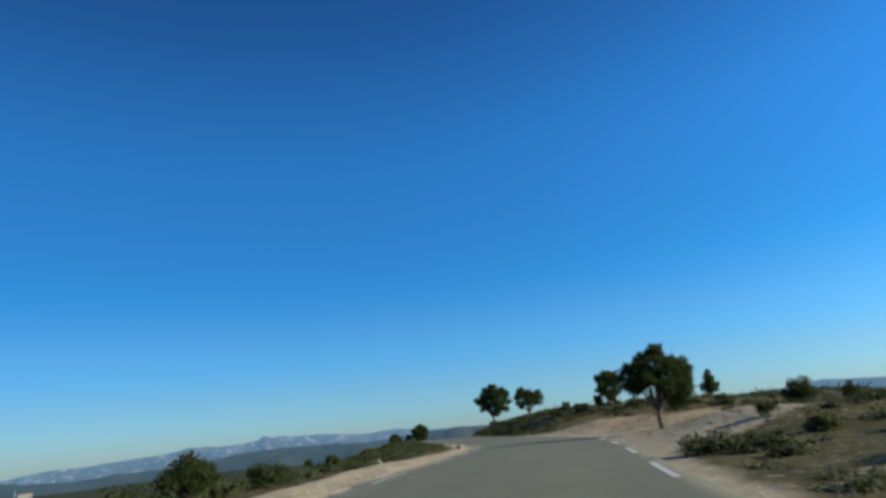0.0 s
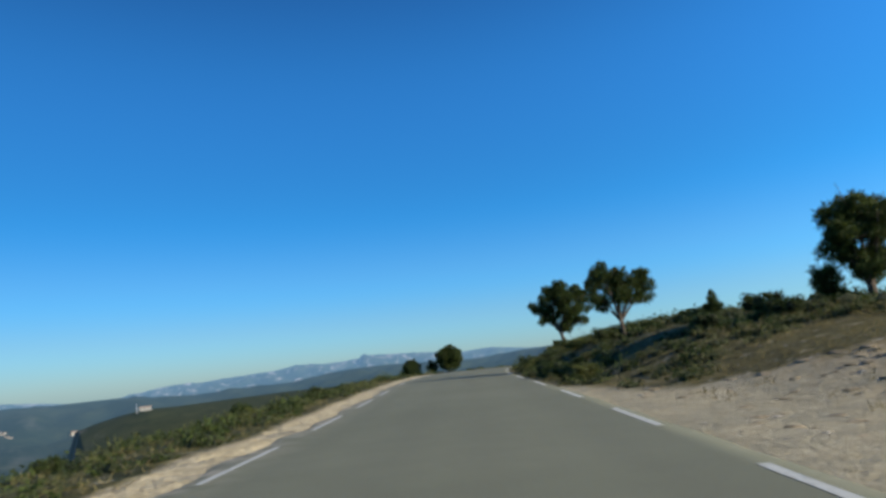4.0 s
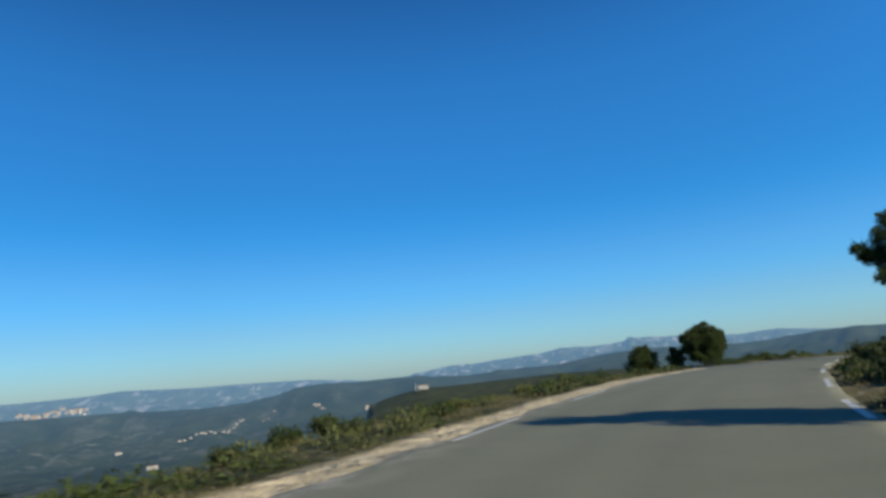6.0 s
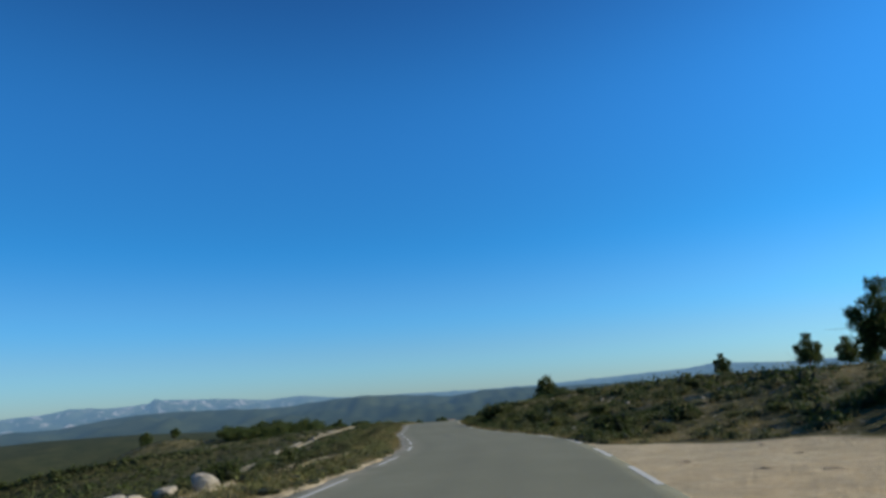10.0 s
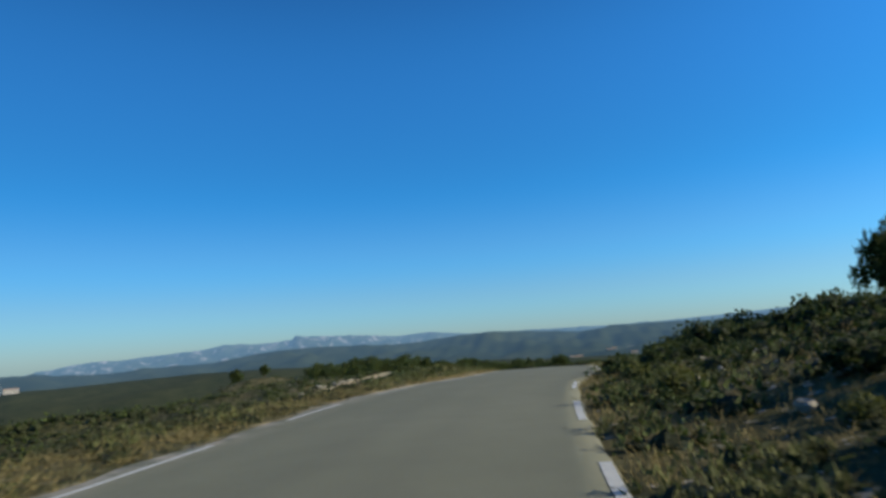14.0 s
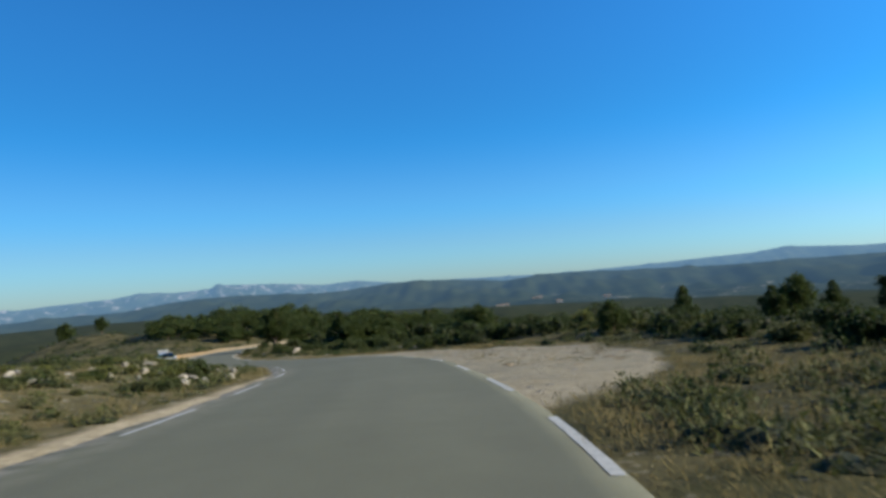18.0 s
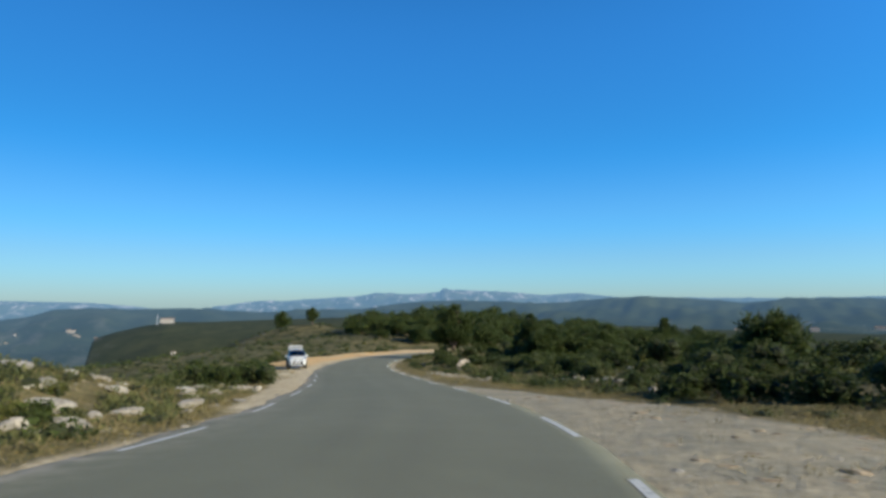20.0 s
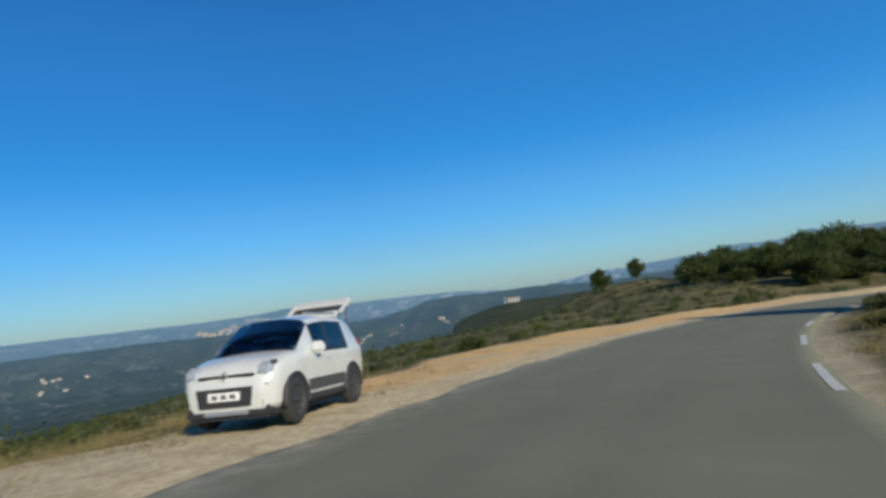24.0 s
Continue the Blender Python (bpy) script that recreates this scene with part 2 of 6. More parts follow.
# ---------------------------------------------------------------- plan of the road
# centre line: x, y, z every few metres, with a station number (about a second of driving) for each
CENTRE = [
    (-2.0, -27.5, -18.0, -1.70), (-1.0, -14.6, -8.4, -1.35),
    (0, -1.6, 0.9, -1.00), (1, 3.8, 11.1, -0.75), (1.5, 6.2, 15.8, -0.68), (2.5, 10.9, 25.3, -0.68), (3.5, 15.1, 35.4, -0.72),
    (4, 17.1, 41.4, -0.75), (5, 19.3, 53.0, -0.70), (6, 21.2, 65.2, -0.60), (7, 23.2, 78.4, -0.48), (8, 26.1, 91.7, -0.45),
    (9, 30.1, 105.6, -0.62), (9.5, 32.9, 112.3, -0.75), (10.5, 39.9, 123.4, -1.02), (11.5, 46.3, 134.4, -1.30), (12, 49.3, 141.1, -1.50),
    (13, 54.1, 154.6, -1.95), (14, 58.85, 168.05, -2.25), (15, 64.2, 181.6, -2.35), (15.45, 66.85, 187.4, -2.47), (16, 71.0, 194.45, -2.70),
    (17, 76.6, 207.2, -3.20), (17.5, 79.4, 213.8, -3.55), (18.5, 84.6, 226.6, -4.40), (19.5, 87.8, 239.1, -5.30), (20, 88.9, 245.1, -5.75), (21, 89.6, 256.2, -6.65),
    (22, 88.3, 268.2, -7.67), (23, 86.1, 280.5, -8.70), (24, 83.6, 293.1, -9.62), (25, 82.0, 305.5, -10.25), (26, 81.8, 318.0, -10.85),
    (27, 83.4, 331.0, -11.5), (28, 87.2, 344.0, -12.15), (29, 94.0, 356.0, -12.8), (30, 104.0, 366.0, -13.40), (31, 118.0, 373.0, -13.80),
]


def spline(rows, step):
    """Catmull-Rom through the rows, then evenly spaced points: arrays of (station, x, y, z) and of the run length."""
    a = np.array(rows, float)
    a = np.vstack([2 * a[0] - a[1], a, 2 * a[-1] - a[-2]])
    pts = []
    for i in range(1, len(a) - 2):
        p0, p1, p2, p3 = a[i - 1:i + 3]
        for u in np.linspace(0, 1, 24, endpoint=False):
            pts.append(0.5 * (2 * p1 + (p2 - p0) * u + (2 * p0 - 5 * p1 + 4 * p2 - p3) * u * u + (3 * p1 - p0 - 3 * p2 + p3) * u ** 3))
    pts = np.array(pts + [a[-2]])
    run = np.concatenate([[0], np.cumsum(np.linalg.norm(np.diff(pts[:, 1:3], axis=0), axis=1))])
    s = np.arange(0, run[-1], step)
    return np.stack([np.interp(s, run, pts[:, k]) for k in range(4)], 1), s


LINE, RUN = spline(CENTRE, 1.0)
for _ in range(10):                                   # ease the bends
    LINE[1:-1] = 0.25 * LINE[:-2] + 0.5 * LINE[1:-1] + 0.25 * LINE[2:]
TAN = np.gradient(LINE[:, 1:3], axis=0)
TAN /= np.linalg.norm(TAN, axis=1)[:, None]
NOR = np.stack([TAN[:, 1], -TAN[:, 0]], 1)            # to the right of the way


def along(x, y):
    """Nearest place on the road for arrays of points: station, run, offset to the right, height of the road there."""
    x, y = np.asarray(x, float), np.asarray(y, float)
    out = [np.empty(x.shape) for _ in range(4)]
    fx, fy = x.ravel(), y.ravel()
    for lo in range(0, fx.size, 4000):
        sl = slice(lo, lo + 4000)
        d2 = (fx[sl, None] - LINE[None, :, 1]) ** 2 + (fy[sl, None] - LINE[None, :, 2]) ** 2
        i = np.clip(d2.argmin(1), 1, len(LINE) - 2)
        px, py = fx[sl] - LINE[i, 1], fy[sl] - LINE[i, 2]
        t = np.clip(px * TAN[i, 0] + py * TAN[i, 1], -1, 1)
        off = px * NOR[i, 0] + py * NOR[i, 1]
        side = np.sign(off) * np.sqrt(np.maximum((px - t * TAN[i, 0]) ** 2 + (py - t * TAN[i, 1]) ** 2, 0))
        for o, v in zip(out, (LINE[i, 0] + t * (LINE[i + 1, 0] - LINE[i - 1, 0]) / 2, RUN[i] + t, side, LINE[i, 3] + t * (LINE[i + 1, 3] - LINE[i - 1, 3]) / 2)):
            o.ravel()[sl] = v
    return out


# run length, offset of the painted line on the right, offset of the asphalt's right-hand edge
SIDE_RIGHT = np.array([(0, 2.9, 3.2), (60, 3.0, 3.3), (80, 3.2, 3.5), (100, 3.1, 3.3), (115, 2.95, 3.15), (130, 3.2, 3.4), (138, 3.6, 3.8), (145, 3.6, 3.8), (153, 2.9, 3.1), (190, 2.92, 3.1), (206, 2.74, 2.92), (222, 2.62, 2.80), (236, 2.78, 2.96), (248, 2.84, 3.02), (262, 2.84, 3.0), (285, 2.9, 3.1), (305, 3.06, 3.3), (312, 3.0, 3.25), (325, 2.75, 3.0), (339, 2.93, 3.15), (352, 2.55, 2.8), (420, 2.6, 2.85)])


SIDE_RIGHT[:, 2] -= np.where(SIDE_RIGHT[:, 0] > 150, 0.12, 0.05)
# station, how much further out the left-hand edge and its line run
SIDE_LEFT = np.array([(12.8, 0.0), (13.5, 0.18), (13.9, 0.1), (14.4, -0.25), (14.9, -0.05), (15.5, 0.0), (16.4, 0.1), (17.4, 0.0), (20.0, 0.0), (20.6, 0.28), (21.8, 0.32), (22.4, 0.16), (22.9, 0.0)])


def widen(run):
    return np.interp(np.interp(run, RUN, LINE[:, 0]), SIDE_LEFT[:, 0], SIDE_LEFT[:, 1])


def edge_of(run, off):
    """Distance of the asphalt's edge from the centre line, on the side that the offset names."""
    return np.where(np.asarray(off) > 0, np.interp(run, SIDE_RIGHT[:, 0], SIDE_RIGHT[:, 2]) + 0.08, 3.35 + widen(run))


def on_road(run, off):
    """The point of the road's surface at a run length and an offset."""
    p = [np.interp(run, RUN, LINE[:, k]) for k in (1, 2, 3)]
    n = [np.interp(run, RUN, NOR[:, k]) for k in (0, 1)]
    return np.array([p[0] + n[0] * off, p[1] + n[1] * off, p[2] - 0.012 * np.abs(off)])

# ---------------------------------------------------------------- shape of the land
def step(x, a, b):
    u = np.clip((x - a) / (b - a), 0, 1)
    return u * u * (3 - 2 * u)


def ripple(x, y, scale, seed=0.0):
    """Smooth uneven ground from a few crossing waves, about -1 to 1."""
    out = np.zeros(np.shape(x))
    for k, (ax, ay, ph, w) in enumerate(((1.0, 0.35, 0.3, 1.0), (-0.55, 0.9, 1.9, 0.9), (1.7, -1.2, 4.2, 0.6), (0.6, 2.1, 2.6, 0.6), (-2.9, 1.1, 5.5, 0.35), (2.2, 3.4, 0.9, 0.3))):
        out = out + w * np.sin((x * ax + y * ay) / scale + ph + seed * (k + 1))
    return out / 2.6


# station, rise of the right-hand side near the road, 12 m off, 45 m off; where the bank begins (metres from the edge)
RIGHT = np.array([
    (-3, 0.0, -0.3, -5.0, 3.0), (0, 0.1, -0.3, -5.0, 2.0), (1.4, 0.25, 0.0, -4.5, 1.6), (1.9, 0.75, 0.55, -4.5, 0.8), (2.5, 0.85, 0.5, -5.0, 0.5), (3.2, 0.55, 0.2, -4.5, 1.5), (4.0, 0.4, 0.6, -3.0, 3.0), (4.6, 0.35, 1.3, -3.0, 3.2), (5.2, 0.7, 2.0, -1.5, 1.6), (6.2, 1.3, 2.3, 0.5, 0.9), (8.2, 1.4, 2.3, 1.6, 0.8),
    (9.0, 1.7, 2.3, 1.6, 0.7), (9.5, 1.2, 1.4, 1.4, 0.8), (9.8, 0.6, 0.9, 1.2, 1.2), (10.1, 0.25, 0.7, 1.2, 2.5), (11.0, 0.15, 1.0, 1.4, 4.0), (11.8, 0.5, 2.0, 2.0, 1.2), (13, 0.8, 2.5, 2.0, 0.6), (14.2, 0.8, 2.6, 2.0, 0.5), (15.2, 0.7, 2.5, 1.4, 0.5),
    (15.8, 0.45, 1.9, 0.3, 0.6), (16.3, 0.4, 1.3, -0.6, 1.0), (16.9, 0.05, 0.3, -1.0, 1.0), (17.5, 0.05, 0.1, -1.5, 1.0), (19, 0.05, 0.2, -1.2, 4.0), (21, 0.05, 0.3, -0.5, 4.0), (22.2, 0.05, 0.15, -0.3, 3.0), (24, 0.25, 0.5, 0.3, 2.6), (25.2, 0.6, 0.7, -0.8, 0.8), (26.2, 0.9, 0.7, -2.5, 0.6), (28, 0.8, 0.2, -4.0, 0.6), (32, 0.4, -0.4, -5.0, 1.0)])
# station, fall of the left-hand side 6 m, 20 m, 60 m and 140 m from the edge
LEFT = np.array([
    (-3, -0.4, -2.5, -22, -70), (0, -0.3, -2.0, -20, -70), (3, -0.3, -1.6, -20, -75), (5, -0.4, -3.5, -24, -80), (7, -0.4, -4.5, -26, -80), (8.5, -0.3, -2.5, -18, -66), (10, -0.3, -2.0, -9, -40),
    (11.5, -0.5, -2.0, -6.5, -18), (12.6, -0.8, -2.8, -8.5, -25), (13.4, -1.5, -4.8, -12.5, -35), (14.5, -1.6, -4.9, -12.5, -35), (15.4, -1.3, -4.5, -12, -34), (16, -0.8, -3.7, -11, -34), (17.2, 0.0, -2.6, -8, -26), (17.7, 0.45, -1.4, -6, -24), (18.4, 0.9, 0.6, -3.0, -14), (18.8, 0.9, 0.8, -3.0, -12), (19.4, 0.4, 0.2, -4.5, -13), (20.3, 0.85, 0.7, -4.8, -18), (21.1, 1.2, 1.0, -6.0, -20), (21.7, 1.1, 0.6, -7.0, -22), (22.3, -0.1, -1.6, -8.0, -26), (24, -0.2, -2.4, -10, -34), (27, 0.0, -0.8, -4, -16), (32, 0.3, 0.6, -1, -9)])


def height(x, y):
    """Height of the ground at arrays of points."""
    x, y = np.asarray(x, float), np.asarray(y, float)
    st, run, off, rz = along(x, y)
    u = np.maximum(np.abs(off) - edge_of(run, off), 0)
    cr = [np.interp(st, RIGHT[:, 0], RIGHT[:, k]) for k in range(1, 5)]
    bank = step(u, cr[3] - 0.4, cr[3] + 4.8)
    right = cr[0] * bank + (cr[1] - cr[0]) * step(u, cr[3] + 1.5, 14) + (cr[2] - cr[1]) * step(u, 12, 48) - 0.10 * np.maximum(u - 48, 0) - 0.12 * np.maximum(u - 120, 0)
    cl = [np.interp(st, LEFT[:, 0], LEFT[:, k]) for k in range(1, 5)]
    left = cl[0] * step(u, 1.6, 7) + (cl[1] - cl[0]) * np.clip((u - 5) / 15, 0, 1) + (cl[2] - cl[1]) * np.clip((u - 20) / 40, 0, 1) + (cl[3] - cl[2]) * np.clip((u - 60) / 80, 0, 1) - 0.22 * np.maximum(u - 140, 0)
    side = np.where(off > 0, right, left)
    rough = step(u, 0.6, 5)
    side = side + rough * (0.12 * ripple(x, y, 1.7) + 0.22 * ripple(x, y, 5.3, 1.0) * step(u, 4, 14) + 0.7 * ripple(x, y, 16, 2.0) * step(u, 12, 40))
    side = side + 0.02 * ripple(x, y, 0.8, 3.0) * step(u, 0.1, 0.8)
    # the wooded rise past the end of the road
    hill = 5.4 * np.exp(-(((x - 82) / 42) ** 2 + ((y - 425) / 45) ** 2)) * step(u, 8, 30)
    hill = hill + 12.0 * np.exp(-(((x - 38) / 30) ** 2 + ((y - 457) / 30) ** 2))
    # off the end of the way the land keeps falling gently
    z = rz + side + hill - 0.045 * np.maximum(y - 380, 0)
    z = z - 0.07 - 0.05 * (u <= 0)
    return np.maximum(z, -150.0)


def mesh_object(name, verts, faces, mat, smooth=True, attrs=None):
    me = bpy.data.meshes.new(name)
    me.from_pydata([tuple(v) for v in verts], [], [tuple(f) for f in faces])
    for k, v in (attrs or {}).items():
        me.attributes.new(k, 'FLOAT', 'POINT').data.foreach_set("value", np.asarray(v, np.float32))
    me.materials.append(mat)
    me.polygons.foreach_set("use_smooth", np.full(len(me.polygons), smooth))
    me.update()
    return new(name, me)


def grid_faces(nx, ny):
    i = np.arange(nx - 1)[:, None] * ny + np.arange(ny - 1)[None, :]
    return np.stack([i, i + ny, i + ny + 1, i + 1], -1).reshape(-1, 4)


def spaced(lo, a, b, hi, fine, grow=1.16, most=26.0):
    mid = list(np.arange(a, b + fine / 2, fine))
    out, d, v = [], fine, mid[-1]
    while v < hi:
        d = min(d * grow, most)
        v += d
        out.append(v)
    back, d, v = [], fine, mid[0]
    while v > lo:
        d = min(d * grow, most)
        v -= d
        back.append(v)
    return np.array(back[::-1] + mid + out)


# gravel by the road: first and last station, offsets from the edge (near, far), strength
GRAVEL_LEFT = [(-3, 0, 2.9, 1), (2.4, 0, 2.9, 1), (3.3, 0, 1.2, 1), (6, 0, 0.7, 1), (7.5, 0, 0.8, 1), (9.8, 0, 1.0, 1), (10.6, 0, 0.4, 0.9), (11.4, 0, 0.3, 0.8), (12.2, 0, 0.1, 0.55), (14.6, 0, 0.1, 0.55), (15.2, 0, 0.3, 0.7), (16.2, 0, 0.8, 0.9), (17, 0, 1.3, 1), (18, 0, 0.9, 0.9), (20, 0, 0.1, 0.8), (21.3, 0, 0.15, 0.8), (21.8, 0, 0.8, 1), (22.5, 0, 1.2, 1), (23.6, 0, 2.2, 1), (24.2, 0, 4.4, 1), (26, 0, 7.5, 1), (28, 0, 6.5, 1), (31, 0, 4.0, 1)]
GRAVEL_RIGHT = [(-3, 0, 0.4, 1), (1.5, 0, 0.3, 1), (2.0, 0, 5.0, 0.7), (2.6, 0, 9.5, 0.7), (4.4, 0, 11, 0.7), (4.9, 0, 9.0, 0.7), (5.15, 0, 5.0, 0.7), (5.35, 0, 1.6, 0.7), (5.8, 0, 0.5, 0.6), (6.4, 0, -0.4, 0.6), (9.4, 0, -0.4, 0.6), (9.9, 0, 1.0, 0.8), (10.1, 0, 5.5, 1), (11.0, 0, 6.5, 1), (11.5, 0, 0.3, 0.8), (12, 0, -0.6, 0.5), (18.6, 0, -0.5, 0.6), (19.1, 0, 4.5, 1), (19.6, 0, 6.2, 0.75), (20.6, 0, 4.8, 0.75), (21.0, 0, 4.2, 0.75), (21.6, 0, 2.6, 0.8), (21.9, 0, 1.7, 0.9), (22.5, 0, 0.2, 0.8), (31, 0, 0.8, 0.7)]


FOOTPATHS = [(((44.0, 198.0), (49.5, 210.5), (55.3, 219.2), (59.5, 222.6), (64.5, 226.6), (70.5, 231.5)), 1.0), (((30.5, 122.0), (35.0, 128.5), (40.0, 136.5), (43.5, 143.0)), 0.8)]


def off_way(x, y, way):
    """Distance of points from a bent line."""
    out = np.full(np.shape(x), 1e9)
    for (ax, ay), (bx, by) in zip(way, way[1:]):
        dx, dy = bx - ax, by - ay
        t = np.clip(((x - ax) * dx + (y - ay) * dy) / (dx * dx + dy * dy), 0, 1)
        out = np.minimum(out, np.hypot(x - ax - t * dx, y - ay - t * dy))
    return out


def masks(x, y):
    st, run, off, rz = along(x, y)
    u = np.abs(off) - edge_of(run, off) + 0.13
    gl, gr = np.array(GRAVEL_LEFT, float), np.array(GRAVEL_RIGHT, float)
    wl, wr = np.interp(st, gl[:, 0], gl[:, 2]), np.interp(st, gr[:, 0], gr[:, 2])
    sl_, sr_ = np.interp(st, gl[:, 0], gl[:, 3]), np.interp(st, gr[:, 0], gr[:, 3])
    w, s = np.where(off > 0, wr, wl), np.where(off > 0, sr_, sl_)
    w = w * (1 + 0.22 * ripple(x, y, 3.0, 0.7))
    gravel = s * (1 - step(u, w - 0.3, w + 0.9 + 0.15 * w))
    # pale shelves of rock and a path out in the scrub
    for cx, cy, ax, ay, turn in ((78, 470, 3.0, 60, 0.12), (20, 62, 2.0, 7, 0.1)):
        dx, dy = x - cx, y - cy
        px, py = dx * math.cos(turn) + dy * math.sin(turn), -dx * math.sin(turn) + dy * math.cos(turn)
        gravel = np.maximum(gravel, 0.95 * np.exp(-((px / ax) ** 4 + (py / ay) ** 4)))
    # narrow pale footpaths out on the left-hand slope
    for way, wide in FOOTPATHS:
        gravel = np.maximum(gravel, np.exp(-(off_way(x, y, way) / wide) ** 4))
    ochre = 1.4 * np.exp(-((st - 26.5) / 2.2) ** 2) * (off < 0) * step(u, 0.9 + 3.0 * (st < 24.9), 2.4 + 3.0 * (st < 24.9)) + 0.9 * np.exp(-((st - 4.6) / 1.3) ** 2) * (off > 0) * step(u, 2.5, 6.0) + 0.35 * np.exp(-((st - 10.3) / 0.8) ** 2) * (off > 0)
    grassy = np.interp(st, [-3, 3.2, 4, 5.6, 6.5, 11, 15.5, 16, 18, 21.5, 24, 32], [0.7, 0.7, 0.35, 0.4, 0.8, 0.75, 0.8, 0.8, 0.8, 0.4, 0.3, 0.8])
    green = np.where(off > 0, grassy, np.interp(st, [-3, 9, 10, 15.5, 16.2, 17.2, 19, 21.5, 22.5, 32], [0.95, 0.97, 1.0, 1.0, 0.7, 0.45, 0.35, 0.35, 0.5, 0.55]))
    green = np.clip(green + np.where((off < 0) & (st > 19.0), 0.3, 0.6) * step(u, 10, 30), 0, 1)
    stony = np.where(off > 0, np.interp(st, [-3, 5, 9, 11, 12.5, 15, 16, 21, 22, 24], [0.8, 0.6, 0.6, 0.6, 0.9, 0.9, 0.2, 0.4, 0.8, 0.6]), np.interp(st, [-3, 12, 16, 18.5, 20.5, 22], [0.4, 0.3, 0.2, 0.9, 0.9, 0.3])) * (1 - step(u, 25, 60))
    grime = (off > 0) * np.interp(st, [-3, 1.5, 5.6, 6.5, 9.4, 9.9, 11.2, 12, 18.6, 19.2, 22, 24], [0.3, 0.75, 0.8, 0.5, 0.4, 0.55, 0.55, 0.3, 0.4, 0.95, 1.0, 0.6])
    return gravel, green, stony, np.clip(ochre, 0, 1), grime


def build_ground():
    xs = spaced(-330, -6, 112, 420, 1.0)
    ys = spaced(-330, -6, 372, 640, 1.0)
    gx, gy = np.meshgrid(xs, ys, indexing="ij")
    z = height(gx, gy)
    g = masks(gx, gy)
    ob = mesh_object("ground", np.stack([gx, gy, z], -1).reshape(-1, 3), grid_faces(len(xs), len(ys)), GROUND, attrs=dict(gravel=g[0].ravel(), green=g[1].ravel(), stony=g[2].ravel(), ochre=g[3].ravel(), grime=g[4].ravel()))
    return tagged(ob, "dry stony hillside with pale gravel beside the road", "ground", kind="structure")


def build_road():
    """The carriageway as one strip with a slight crown, frayed edges and darker wheel tracks."""
    offs = np.array([-3.62, -3.30, -2.9, -2.3, -1.7, -1.2, -0.6, 0, 0.6, 1.2, 1.7, 2.3, 2.55, 2.9, 2.98])
    verts, wear, dust = [], [], []
    for r, x0 in zip(RUN, LINE):
        for k, o in enumerate(offs):
            edge = abs(o) > 2.85 and o != -2.9
            out = float(np.interp(r, SIDE_RIGHT[:, 0], SIDE_RIGHT[:, 2])) - 2.9 if o > 2.4 else (-float(widen(r)) if o < -2.4 else 0.0)
            e = o + out + (0.09 * math.sin(r * 1.9 + o) + 0.07 * math.sin(r * 0.63 + 2 * o) + 0.05 * math.sin(r * 4.1)) * edge * (0.2 if o > 0 else 1.0)
            p = on_road(r, e)
            verts.append((p[0], p[1], p[2] - (0.085 if k in (0, len(offs) - 1) else 0)))
            streak = 0.75 + 0.35 * math.sin(r * 0.21 + o) * math.sin(r * 0.083 + 2.0)
            wear.append(streak * math.exp(-((abs(o - 1.45) - 0.75) / 0.45) ** 2) * 0.8 + streak * math.exp(-((abs(o + 1.5) - 0.75) / 0.45) ** 2) * 0.8)
            dust.append(max(0, (-o - 2.75) / 0.6 if o < 0 else (o - 2.75) / 1.4))
    ob = mesh_object("road", verts, grid_faces(len(RUN), len(offs))[:, ::-1], ASPHALT, attrs=dict(wear=wear, dust=dust))
    return tagged(ob, "narrow grey asphalt mountain road with worn surface", "road", kind="structure")


def build_marking(parent, run, side, length, width=0.14, off=-3.0):
    """One painted dash that follows the road."""
    n = max(2, int(length / 0.5) + 1)
    verts = []
    for r in np.linspace(run, run + length, n):
        for s in (-0.5, 0.5):
            mid = float(np.interp(r, SIDE_RIGHT[:, 0], SIDE_RIGHT[:, 1])) if side > 0 else off - (float(widen(r)) if side < 0 else 0.0)
            p = on_road(r, mid + s * width + 0.004 * math.sin(r * 5 + s))
            verts.append((p[0], p[1], p[2] + 0.006))
    ob = mesh_object("marking", verts, grid_faces(n, 2)[:, ::-1], LINE_PAINT)
    ob.parent = parent
    return ob


ground = build_ground()
road = build_road()
# first dashes of evenly painted stretches, and how many follow up to the next
DASHES_RIGHT = [(36.5, 7), (80.2, 4), (105.4, 5), (136.6, 2), (152.2, 2), (165.2, 3), (182.1, 2), (195.0, 1), (202.3, 7), (246.5, 4), (273.5, 5), (304.8, 3), (324.0, 2), (337.5, 2), (351.5, 6), (391.0, 0)]
DASHES_LEFT = [(40.0, 6), (79.0, 4), (102.5, 1), (110.8, 2), (125.8, 10), (192.0, 9), (248.3, 3), (271.4, 5), (303.0, 2), (316.9, 3), (337.6, 1), (344.0, 0)]
for rows, side in ((DASHES_RIGHT, 1), (DASHES_LEFT, -1)):
    for (a, n), (b, _) in zip(rows, rows[1:]):
        for k in range(n):
            build_marking(road, a + (b - a) * k / n, side, 3.0 if side > 0 else 3.3, 0.125 if side > 0 else 0.11)
build_marking(road, 268.4, 0, 0.14, 0.75, 2.45)
build_marking(road, 268.6, 0, 0.14, 0.75, -2.55)


